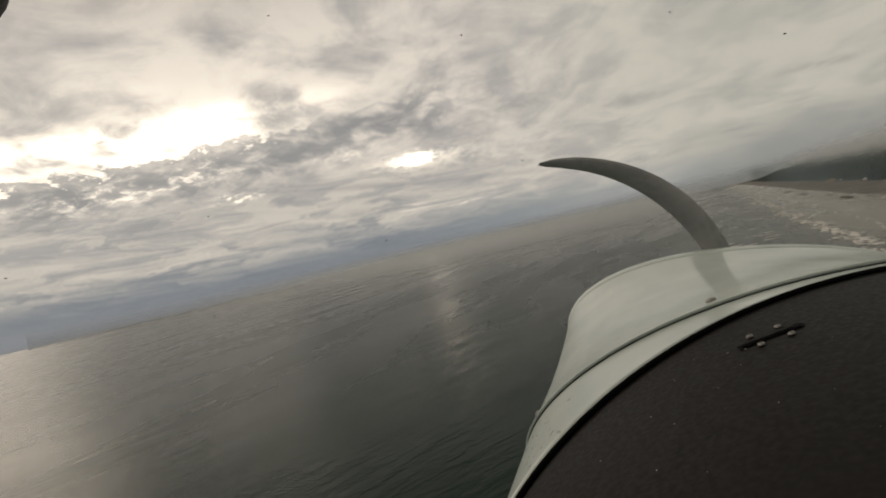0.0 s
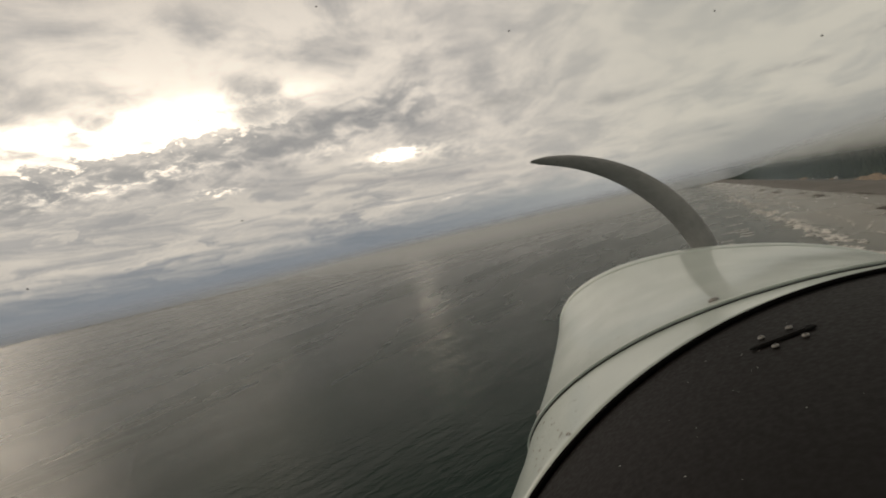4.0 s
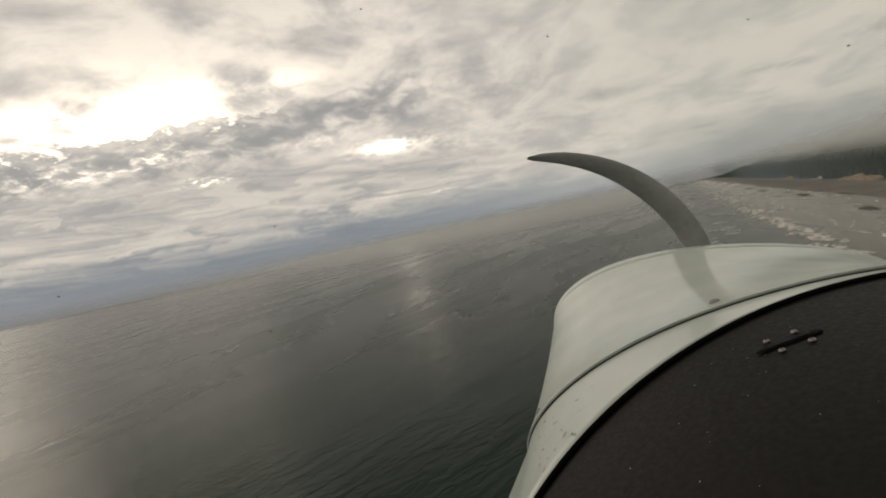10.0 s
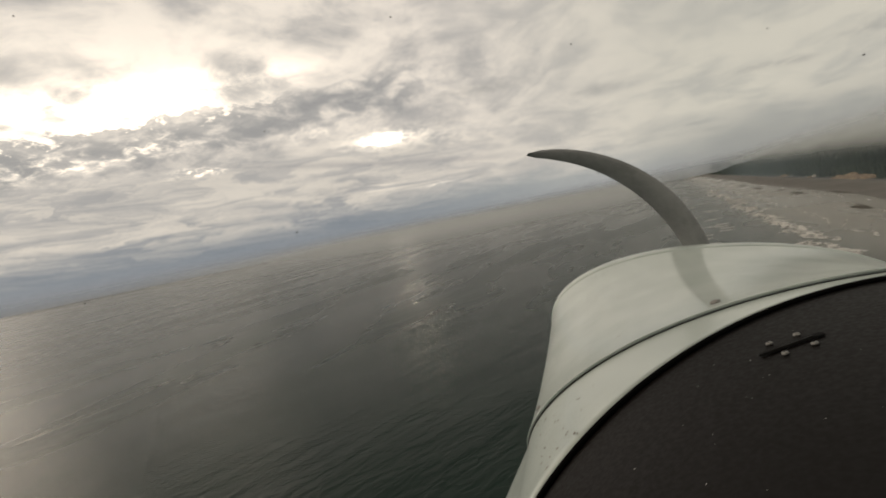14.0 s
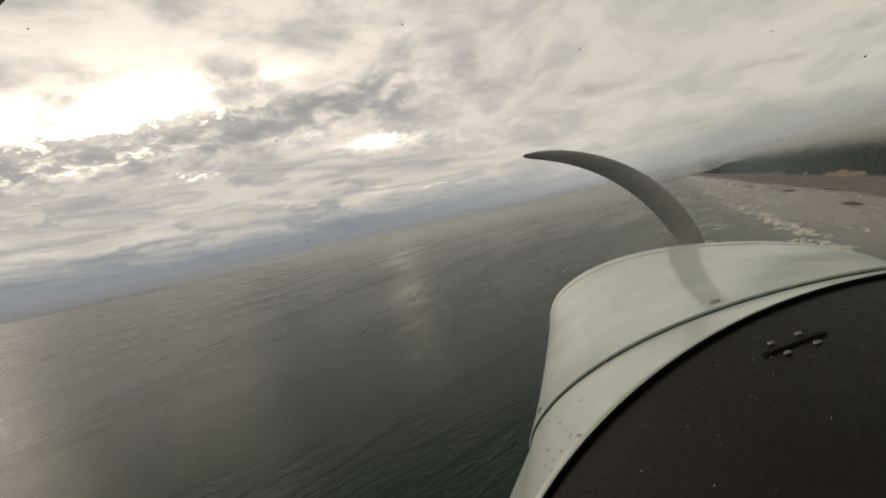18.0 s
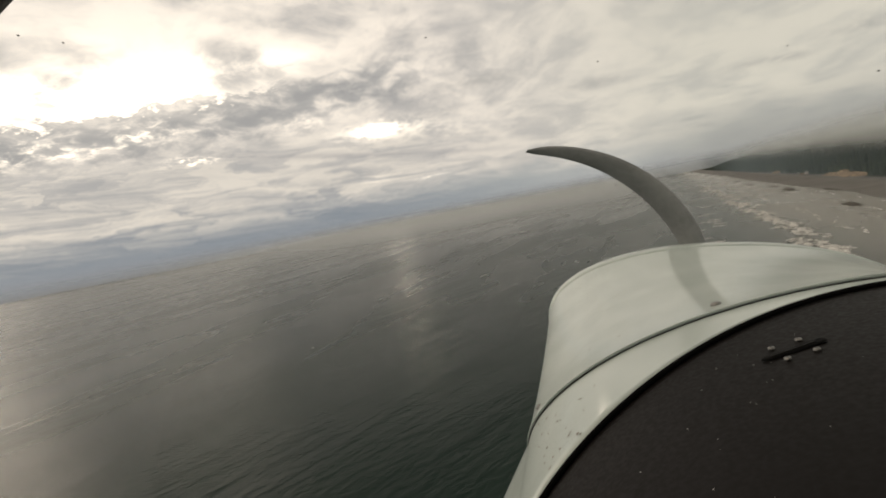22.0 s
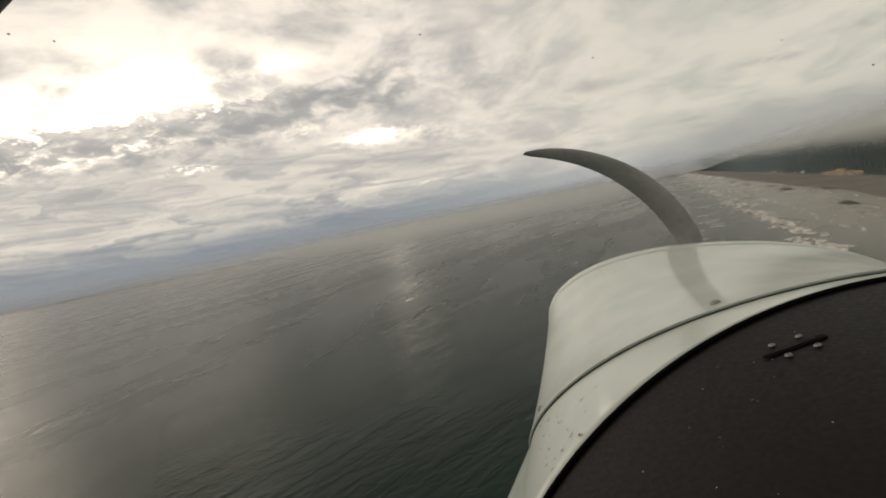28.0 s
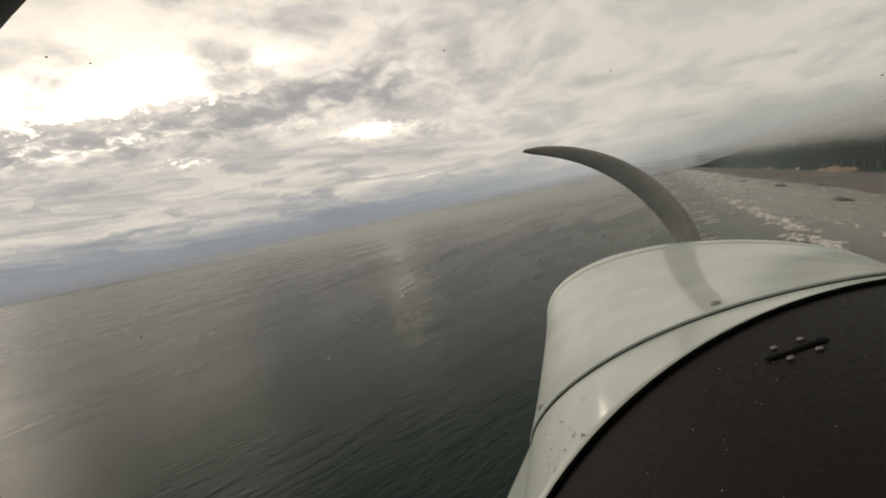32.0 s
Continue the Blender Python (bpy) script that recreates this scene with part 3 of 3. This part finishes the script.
def build_house():
    root = new("house")
    w, d_, h, r_ = 4.8, 3.4, 3.0, 5.2
    v = [(-w, -d_, -3), (w, -d_, -3), (w, d_, -3), (-w, d_, -3), (-w, -d_, h), (w, -d_, h), (w, d_, h), (-w, d_, h), (-w, 0, r_ - 0.3), (w, 0, r_ - 0.3)]
    solid("wall", v, [(0, 1, 5, 4), (1, 2, 6, 9, 5), (2, 3, 7, 6), (3, 0, 4, 8, 7), (3, 2, 1, 0)], WALL, root, flat=True)
    e = 0.6
    v = [(-w - e, -d_ - e, h - 0.5), (w + e, -d_ - e, h - 0.5), (w + e, 0, r_), (-w - e, 0, r_), (-w - e, d_ + e, h - 0.5), (w + e, d_ + e, h - 0.5)]
    v += [(x, y, z + 0.35) for x, y, z in v]
    solid("roof", v, [(0, 1, 2, 3), (3, 2, 5, 4), (9, 8, 7, 6), (10, 11, 8, 9), (0, 6, 7, 1), (4, 5, 11, 10), (1, 7, 8, 2), (2, 8, 11, 5), (3, 9, 6, 0), (4, 10, 9, 3)], ROOF, root, flat=True)
    for side in (-1, 1):
        for x in (-3.4, 0.0, 3.4):
            y0, y1 = side * (d_ - 0.1), side * (d_ + 0.06)
            v = [(x - 0.8, y, z) for y in (y0, y1) for z in (0.9, 2.3)] + [(x + 0.8, y, z) for y in (y0, y1) for z in (0.9, 2.3)]
            solid("window", v, [(0, 1, 3, 2), (4, 6, 7, 5), (2, 3, 7, 6), (0, 4, 5, 1), (1, 5, 7, 3), (0, 2, 6, 4)], PANE, root, flat=True)
    v = [(2.4 + x, y, z) for x in (0, 0.9) for y in (-0.5, 0.4) for z in (r_ - 1.2, r_ + 1.2)]
    solid("chimney", v, [(0, 1, 3, 2), (4, 6, 7, 5), (2, 3, 7, 6), (0, 4, 5, 1), (1, 5, 7, 3), (0, 2, 6, 4)], ROOF, root, flat=True)
    return tagged(root, "small pale house with a grey gabled roof among the trees", "house", "houses along the shore")


def build_houses():
    r = np.random.default_rng(17)
    first = build_house()
    spots = [(2680, 40), (2790, 14), (2860, 55), (2960, 20), (3080, 34), (3150, 60), (3260, 18), (3420, 42), (3600, 30), (1650, 60), (1480, 20)]
    for i, (s, up) in enumerate(spots):
        c = hill_foot(np.array([float(s)]))[0] + up
        x, y = shore(s, c)
        z = hill_height(np.array([float(s)]), np.array([c]))[0]
        m = Matrix.Translation((x, y, z - 0.3)) @ Matrix.Rotation(r.uniform(0, 3.14), 4, "Z")
        if i:
            copy_thing(first, m)
        else:
            first.matrix_basis = m


build_houses()


# ---- low cloud on the hills, and tinted sheets that stand in for haze ----


def build_mist():
    hang = mist_material("low_stratus", (0.72, 0.745, 0.73), 0.72, 22.0, 64.0, (96.0, 50.0), ALONG, (600, 1400, 2400, 9000), 14.0)
    haze = mist_material("sea_haze", (0.48, 0.59, 0.66), 0.46, -60.0, -20.0, (88.0, 26.0), ALONG, (-200, 5500, 3000, 9000))
    for c in (640, 715):
        ss = np.linspace(500, 12800, 60)
        bow = 12 * waves(ss, 0 * ss, 80 + c, 0.003)
        v = []
        for z in (20, 60, 100, 200):
            x, y = shore(ss, c + bow)
            v.append(np.stack([x, y, 0 * ss + z], -1))
        ob = solid("cloud_bank", np.concatenate(v), quads(4, 60), hang)
        tagged(ob, "low grey stratus hanging on the hilltops", "cloud", "cloud banks", "stuff")
        aa = np.radians(np.linspace(-45, 40, 60))
    # two tinted sheets stand in for the haze along the horizon
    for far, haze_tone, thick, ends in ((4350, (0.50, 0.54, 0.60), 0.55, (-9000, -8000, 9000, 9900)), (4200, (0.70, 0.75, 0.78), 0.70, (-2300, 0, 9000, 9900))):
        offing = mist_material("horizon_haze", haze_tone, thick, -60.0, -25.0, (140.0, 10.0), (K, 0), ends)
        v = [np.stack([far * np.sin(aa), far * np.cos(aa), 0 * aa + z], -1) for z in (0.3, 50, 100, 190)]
        ob = solid("haze_sheet", np.concatenate(v), quads(4, 60), offing)
        tagged(ob, "translucent sheet for the pale haze along the horizon", "haze", kind="stuff")
    # nearer sheets pale the far sea, imitating haze in the air
    for far, thick, lid in ((1700, 0.70, 40.0), (800, 0.55, 48.0), (420, 0.22, 52.0)):
        near = mist_material("offshore_haze", (0.88, 0.90, 0.90), thick, 1.0, lid, (62.0, lid), (K, 0), (-0.62 * far, 0.0 * far, 0.33 * far, 0.47 * far), 4.0)
        v = [np.stack([far * np.sin(aa), far * np.cos(aa), 0 * aa + z], -1) for z in (0.3, 25, 50, 75, 100, 150)]
        ob = solid("haze_sheet", np.concatenate(v), quads(6, 60), near)
        tagged(ob, "translucent sheet that pales the open sea as haze", "haze", kind="stuff")
    # sheet whose opacity along the shore imitates the haze of distance
    ss = np.linspace(-500, 12900, 60)
    v = []
    for z in (1.2, 40, 70, 110):
        x, y = shore(ss, 548 + 0 * ss)
        v.append(np.stack([x, y, 0 * ss + z], -1))
    ob = solid("haze_sheet", np.concatenate(v), quads(4, 60), haze)
    tagged(ob, "blue-grey translucent sheet before the hills as haze, most opaque some way off", "haze", kind="stuff")


build_mist()

# ---- the aircraft: nose, cowling, windscreen and propeller ----
# its own axes: x right, y ahead, z up, from the eye's usual place in the left seat
MID, SEAM, LONG = 0.469, 0.7505, 0.876  # centre line, seam's station, seam to nose
aircraft = new("aircraft")
aircraft.matrix_world = pose(0, 0, ALT, 0, 0, -15.27) @ pose(0, 0, 0, 4.62) @ pose(0, 0, 0, 0, 7.91)
tagged(aircraft, "white light aircraft nose with a black glare deck", "aircraft")


def fall(u):
    """How the nose's top line drops: a little hollow ahead of the seam."""
    return np.where(u > 0, u + 1.0 * np.clip(u, 0, 1) * (1 - np.clip(u, 0, 1)), u)


def ring(u, th, sink=0.0):
    """Points of the nose's cross-section; u is 0 at the cowling's seam and 1 at its front."""
    w, top, h = 0.55 - 0.0192 * u - sink, -0.1966 - 0.1301 * fall(u) - sink, 0.2895 - 0.0551 * u
    n = 1.649 + 0.513 * np.clip(u, 0, 1)
    c, s = np.cos(th), np.sin(th)
    x = MID + w * np.sign(c) * np.abs(c) ** (2 / n)
    z = top - h + h * np.sign(s) * np.abs(s) ** (2 / n)
    return np.stack([x, SEAM + LONG * u + 0 * x, z], -1)


def brow(th):
    """How far behind the seam the windscreen's foot lies."""
    x = ring(0 * th, th)[..., 0] - MID
    return -(0.0161 + 0.8794 * x * x) / LONG


def shell(ob, thick):
    m = ob.modifiers.new("shell", "SOLIDIFY")
    m.thickness, m.offset = thick, -1
    return ob


def build_nose():
    th = np.linspace(0, 2 * np.pi, 180, endpoint=False)
    up = 0.2 + 0.8 * np.clip(np.sin(th), 0, 1) ** 0.7  # the lip stands proud on top only
    rows = [ring(np.full_like(th, u), th, -0.0020 * math.exp(-u / 0.10) * up) for u in (0.0, 0.004, 0.02, 0.05, 0.1, 0.15, 0.22, 0.3, 0.5, 0.7, 0.85, 0.95, 1.0)]
    middle = np.array([MID, 0, -0.561])
    for k in range(1, 7):
        f = math.radians(15 * k)
        last = ring(np.full_like(th, 1.0), th)
        q = last.copy()
        shrink = 1 - 0.07 * (1 - math.cos(f))
        q[:, 0], q[:, 2] = middle[0] + (q[:, 0] - middle[0]) * shrink, middle[2] + (q[:, 2] - middle[2]) * shrink
        q[:, 1] += 0.045 * math.sin(f)
        rows.append(q)
    for f in (0.8, 0.4, 0.05):
        q = rows[-1].copy()
        q[:, 0], q[:, 2] = middle[0] + (rows[-1][:, 0] - middle[0]) * f, middle[2] + (rows[-1][:, 2] - middle[2]) * f
        q[:, 1] += 0.01
        rows.append(q)
    cowl = solid("engine_cowling", np.concatenate(rows), quads(len(rows), len(th), True), PAINT, aircraft, "white painted engine cowling panel")
    cowl.location = (0, 0, 0.002)
    rows = [ring(np.full_like(th, u), th, k * up if k < 0 else k) for u, k in ((0.003, -0.0040), (-0.0006, -0.0041), (-0.0012, -0.0034), (-0.0012, 0.0006), (0.002, 0.0010))]
    solid("cowling_lip", np.concatenate(rows), quads(len(rows), len(th), True), PAINT, aircraft, "turned-down rear lip of the cowling")
    # front bowl, lapped over the cowling
    rows = [ring(np.full_like(th, u), th, k) for u, k in ((0.945, 0.0), (0.947, -0.0022), (0.965, -0.0026), (0.985, -0.0022), (1.0, -0.001), (1.006, 0.004))]
    solid("nose_bowl", np.concatenate(rows), quads(len(rows), len(th), True), PAINT, aircraft, "white front lip of the cowling").location = (0, 0, 0.002)
    # deck between the seam and the windscreen
    th = np.linspace(-0.25, np.pi + 0.75, 170)
    foot = brow(np.clip(th, 0, np.pi))
    foot = np.where((th < 0) | (th > np.pi), brow(np.array([0.0]))[0], foot)
    rows = [ring(foot * (1 - f) + 0.012 * f, th, 0.002) for f in np.linspace(1, -0.01, 12)]
    for q in rows:  # flat sides below the shoulder
        low = th > np.pi
        q[low, 0] = q[:, 0].min() - 0.13 * (th[low] - np.pi)
        q[low, 2] = q[np.argmin(np.abs(th - np.pi)), 2] - 0.3 * (th[low] - np.pi)
    deck = solid("cowl_deck", np.concatenate(rows), quads(len(rows), len(th)), PAINT, aircraft, "white deck panel specked with dead insects")
    shell(deck, 0.004)
    # black strip under the cowling's rear lip, the open gap's shade put into its colour
    rows = [ring(np.full_like(th, u), th, k) for u, k in ((-0.0032, 0.0024), (-0.0032, 0.0013), (0.0014, 0.0005), (0.0014, 0.0022))]
    solid("seam_shade", np.concatenate(rows), quads(4, len(th)), SEAM_BLACK, aircraft, "black strip standing for the shade in the seam behind the cowling")
    # black glare deck behind the windscreen's foot
    th = np.linspace(0.02, np.pi - 0.02, 150)
    foot = brow(th)
    rows = [ring(foot * (1 - f) + ((0.10 - SEAM) / LONG) * f, th, 0.008 + 0.004 * f) for f in np.linspace(0, 1, 26)]
    glare = solid("glareshield", np.concatenate(rows), quads(len(rows), len(th)), DECK, aircraft, "matt black anti-glare deck, dusty")
    shell(glare, 0.006)
    # rubber seal along the windscreen's foot
    cu = bpy.data.curves.new("windscreen_seal", "CURVE")
    cu.dimensions, cu.bevel_depth, cu.bevel_resolution = "3D", 0.0036, 3
    sp = cu.splines.new("POLY")
    pts = ring(foot - 0.003, th, 0.0055)
    sp.points.add(len(pts) - 1)
    for p_, q in zip(sp.points, pts):
        p_.co = (*q, 1)
    cu.materials.append(SHADE_AND_SEAL)
    seal = new("windscreen_seal", cu)
    seal.parent = aircraft
    tagged(seal, "black rubber seal at the foot of the windscreen")
    # belly and sides under the deck
    th = np.linspace(np.pi * 0.98, 2.02 * np.pi, 90)
    rows = [ring(np.full_like(th, u), th, 0.010) for u in np.linspace(-1.9, 0.01, 12)]
    belly = solid("fuselage_side", np.concatenate(rows), quads(len(rows), len(th)), PAINT, aircraft, "white fuselage skin below the windscreen")
    shell(belly, 0.004)


build_nose()


def deck_point(x, y, sink=0.0):
    """The nose's upper surface at x, y, and its normal, in the aircraft's axes."""

    def height(a, b):
        u = (b - SEAM) / LONG
        w, top, h = 0.55 - 0.0192 * u, -0.1966 - 0.1301 * float(fall(u)), 0.2895 - 0.0551 * u
        n = 1.649 + 0.513 * min(max(u, 0), 1)
        q = min(abs((a - MID) / w), 1)
        return top - h + h * (1 - q ** n) ** (1 / n) - sink

    e = 0.002
    normal = Vector((-(height(x + e, y) - height(x - e, y)) / (2 * e), -(height(x, y + e) - height(x, y - e)) / (2 * e), 1)).normalized()
    return Vector((x, y, height(x, y))), normal


def on_deck(x, y, turn=0.0, sink=0.0):
    p_, n = deck_point(x, y, sink)
    ax = (Vector((1, 0, 0)) - n * n.x).normalized()
    return Matrix.Translation(p_) @ Matrix((ax, n.cross(ax), n)).transposed().to_4x4() @ Matrix.Rotation(turn, 4, "Z")


def screw(bm, radius, high, slot=True):
    profile = [(radius, 0), (radius, high * 0.35), (radius * 0.85, high * 0.75), (radius * 0.5, high), (0.28 * radius, high * 0.95), (0.24 * radius, high * 0.5)]
    n = 14
    grid = [[bm.verts.new((r * math.cos(6.2832 * j / n), r * math.sin(6.2832 * j / n), z)) for j in range(n)] for r, z in profile]
    for a_, b_ in zip(grid, grid[1:]):
        for j in range(n):
            bm.faces.new((a_[j], a_[(j + 1) % n], b_[(j + 1) % n], b_[j]))
    bm.faces.new(grid[-1])


def blob(bm, m, rx, ry, h, r):
    n = 7
    rim = [bm.verts.new(m @ Vector((rx * r.uniform(0.7, 1.2) * math.cos(6.2832 * j / n), ry * r.uniform(0.7, 1.2) * math.sin(6.2832 * j / n), 0))) for j in range(n)]
    tip = bm.verts.new(m @ Vector((0, 0, h)))
    for j in range(n):
        bm.faces.new((rim[j], rim[(j + 1) % n], tip))


def build_deck_fittings():
    # air slot: a flat pad with rounded ends, its opening's shade painted near-black, and a raised lip
    p0, p1 = Vector((0.188, 0.548)), Vector((0.251, 0.556))
    mid, run = (p0 + p1) / 2, (p1 - p0)
    m = on_deck(mid.x, mid.y, math.atan2(run.y, run.x), 0.0095)
    for name, half, wide, z0, z1, mat in (("vent_slot", run.length / 2 + 0.002, 0.0062, 0.0002, 0.0009, SHADE_AND_SEAL), ("slot_lip", run.length / 2 - 0.008, 0.0014, 0.0007, 0.0018, DECK)):
        bm = bmesh.new()
        loop = []
        for k in range(20):
            a_ = 6.2832 * k / 20
            x = (half - wide) * (1 if math.cos(a_) >= 0 else -1) + wide * math.cos(a_)
            loop.append((x, wide * math.sin(a_) * (1 + 0.25 * x / half)))
        lo, hi = [bm.verts.new((x, y, z0)) for x, y in loop], [bm.verts.new((x * 0.985, y * 0.9, z1)) for x, y in loop]
        for k in range(20):
            bm.faces.new((lo[k], lo[(k + 1) % 20], hi[(k + 1) % 20], hi[k]))
        bm.faces.new(hi)
        ob = part(name, bm, mat, aircraft, "defrost slot in the glare deck, its dark opening painted black" if name == "vent_slot" else "")
        ob.matrix_basis = m
    for x, y in ((0.207, 0.573), (0.234, 0.576), (0.207, 0.533), (0.234, 0.536)):
        bm = bmesh.new()
        screw(bm, 0.0036, 0.0026)
        head = part("deck_screw", bm, STEEL, aircraft, "dull steel pan-head screw")
        head.matrix_basis = on_deck(x, y, 0.4, 0.0095)
        # black dot on the head, painted for the shade of its recess
        bm = bmesh.new()
        blob(bm, Matrix.Translation((0, 0, 0.0025)), 0.0012, 0.0011, 0.0004, random.Random(2))
        part("recess_shade", bm, SHADE_AND_SEAL, head, "black dot for the shade in the screw's cross recess")
    bm = bmesh.new()
    screw(bm, 0.0078, 0.0045)
    part("cowl_fastener", bm, STEEL, aircraft, "round quarter-turn fastener").matrix_basis = Matrix.Translation((0, 0, 0.0035)) @ on_deck(0.213, 0.794)
    bm = bmesh.new()
    screw(bm, 0.006, 0.004)
    part("cowl_fastener", bm, STEEL, aircraft, "round quarter-turn fastener").matrix_basis = Matrix.Translation((0, 0, 0.003)) @ on_deck(-0.062, 0.79)
    r = random.Random(12)
    bm = bmesh.new()
    for _ in range(24):
        x = r.uniform(-0.06, 0.03)
        y = SEAM - 0.03 - r.uniform(0.0, 0.17) * (1 - x * 4)
        size = r.uniform(0.0009, 0.0022)
        blob(bm, on_deck(x, y, 1.2 + r.uniform(-0.5, 0.5), 0.0016), size * r.uniform(1.2, 2.6), size, 0.0008, r)
    tagged(part("insect_marks", bm, BUG, aircraft, "dried insect splashes"), kind="stuff")
    bm = bmesh.new()
    for _ in range(22):
        x, y = r.uniform(0.0, 0.42), r.uniform(0.80, 1.55)
        size = r.uniform(0.001, 0.0025)
        blob(bm, Matrix.Translation((0, 0, 0.003)) @ on_deck(x, y, r.uniform(0, 3)), size * 1.6, size, 0.0006, r)
    tagged(part("insect_marks", bm, BUG, aircraft, "dried insect splashes"), kind="stuff")
    bm = bmesh.new()
    for _ in range(26):
        x, y = r.uniform(0.03, 0.32), r.uniform(0.28, 0.60)
        if y > SEAM - 0.02 - 0.88 * (x - MID) ** 2 - 0.02:
            continue
        size = r.uniform(0.0002, 0.0007)
        blob(bm, on_deck(x, y, r.uniform(0, 3), 0.0092), size * r.uniform(1, 2), size, 0.0005, r)
    tagged(part("dust_flecks", bm, DUST, aircraft, "pale flecks of dust"), kind="stuff")


build_deck_fittings()


# ---- windscreen, cabin behind the eye ----


def hoop(th, y):
    c, s = np.cos(th), np.sin(th)
    return np.stack([MID + 0.84 * np.sign(c) * np.abs(c) ** 0.8, y + 0 * th, -0.35 + 0.85 * np.sign(s) * np.abs(s) ** 0.8], -1)


def pane_point(th, v):
    th = np.asarray(th, float)
    return ring(brow(th), th) * (1 - v) + hoop(th, -0.1) * v


def build_cabin():
    th = np.linspace(0.02, np.pi - 0.02, 90)
    rows = [pane_point(th, v) for v in np.linspace(0.01, 1, 24)]
    glass = solid("windscreen", np.concatenate(rows), quads(len(rows), len(th)), GLASS, aircraft, "clear acrylic windscreen with specks of dirt")
    glass.visible_shadow = False
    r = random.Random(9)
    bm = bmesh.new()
    # specks set along sight lines from the eye, to fit the camera's view
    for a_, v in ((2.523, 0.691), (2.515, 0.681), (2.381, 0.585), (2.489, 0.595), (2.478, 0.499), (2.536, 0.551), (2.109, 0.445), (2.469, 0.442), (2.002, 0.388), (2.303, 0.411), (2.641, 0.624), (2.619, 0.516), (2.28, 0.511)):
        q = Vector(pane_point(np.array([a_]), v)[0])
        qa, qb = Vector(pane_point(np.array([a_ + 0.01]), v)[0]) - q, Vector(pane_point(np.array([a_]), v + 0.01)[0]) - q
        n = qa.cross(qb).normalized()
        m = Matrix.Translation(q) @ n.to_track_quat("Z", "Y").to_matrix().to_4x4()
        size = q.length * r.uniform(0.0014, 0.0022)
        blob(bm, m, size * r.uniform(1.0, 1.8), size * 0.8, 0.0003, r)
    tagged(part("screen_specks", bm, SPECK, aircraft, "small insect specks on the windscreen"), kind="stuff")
    th = np.linspace(0, 2 * np.pi, 72, endpoint=False)
    rows = [hoop(th, y) for y in (-0.1, -0.13, -0.6, -1.2, -1.7)]
    rows += [rows[-1] * f + np.array([MID, -1.7 - 0.06 * (1 - f), -0.35]) * (1 - f) for f in (0.7, 0.35, 0.02)]
    shell(solid("cabin_shell", np.concatenate(rows), quads(len(rows), len(th), True), GREY, aircraft, "grey lined cabin behind the seats"), 0.004)
    # unidentified dark bar, placed to fit the upper left corner of the camera's view
    cu = bpy.data.curves.new("corner_tube", "CURVE")
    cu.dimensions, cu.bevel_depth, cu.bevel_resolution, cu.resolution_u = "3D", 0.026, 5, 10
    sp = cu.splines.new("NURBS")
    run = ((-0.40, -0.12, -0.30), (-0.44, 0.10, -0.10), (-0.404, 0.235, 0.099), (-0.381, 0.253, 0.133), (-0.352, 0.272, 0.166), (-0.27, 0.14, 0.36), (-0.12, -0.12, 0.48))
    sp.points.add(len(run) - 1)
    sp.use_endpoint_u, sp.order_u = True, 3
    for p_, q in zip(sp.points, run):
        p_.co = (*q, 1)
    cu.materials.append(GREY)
    ob = new("corner_tube", cu)
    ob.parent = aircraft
    tagged(ob, "dark grey tube bent to fill the view's upper left corner")
    skin = [q + (q - np.array([MID, 0, -0.35])) * np.array([0.03, 0, 0.03]) for q in rows]
    solid("cabin_skin", np.concatenate(skin), quads(len(skin), len(th), True), PAINT, aircraft, "white outer skin of the cabin")


build_cabin()


# ---- propeller, standing ----


def build_propeller():
    hub = new("propeller")
    hub.matrix_world = aircraft.matrix_world @ pose(MID, SEAM + LONG + 0.15, -0.538)
    tagged(hub, "two-bladed grey propeller standing in front of the cowling", "propeller")
    n = 20
    # blade swept and cut short to follow its outline in the camera's view
    stations = np.linspace(0.08, 0.80, 26)
    for turn in (0.0, math.pi):
        verts = []
        for r_ in stations:
            t = (r_ - 0.08) / 0.72
            chord = 0.078 + 0.030 * math.sin(math.pi * min(t * 1.1, 1)) - 0.03 * t
            chord *= math.sqrt(max(1 - max(t - 0.86, 0) ** 2 / 0.021, 0.03))
            thick = 0.034 * (1 - t) + 0.009
            twist = radians(46 - 30 * t)
            lead = radians(98.5 + 36 * r_ + 17 * r_ * r_) + turn
            out, side = np.array([math.cos(lead), 0, math.sin(lead)]), np.array([-math.sin(lead), 0, math.cos(lead)])
            for j in range(n):
                a_ = 6.2832 * j / n
                p_, q = chord / 2 * math.cos(a_), thick / 2 * math.sin(a_) * (1.1 - 0.5 * math.cos(a_))
                verts.append(out * r_ + side * (p_ * math.cos(twist) - q * math.sin(twist)) + np.array([0, 1, 0]) * (p_ * math.sin(twist) + q * math.cos(twist)))
        faces = quads(len(stations), n, True) + [tuple(range(n)), tuple(range(len(verts) - 1, len(verts) - n - 1, -1))]
        solid("blade", verts, faces, BLADE, hub, "grey painted propeller blade")
    th = np.linspace(0, 2 * np.pi, 32, endpoint=False)
    rows = [np.stack([r_ * np.cos(th), y + 0 * th, r_ * np.sin(th)], -1) for r_, y in ((0.02, -0.10), (0.14, -0.10), (0.15, -0.06), (0.145, 0.02), (0.12, 0.10), (0.08, 0.17), (0.035, 0.215), (0.005, 0.225))]
    solid("spinner", np.concatenate(rows), quads(len(rows), len(th), True), PAINT, hub, "white pointed spinner")


build_propeller()
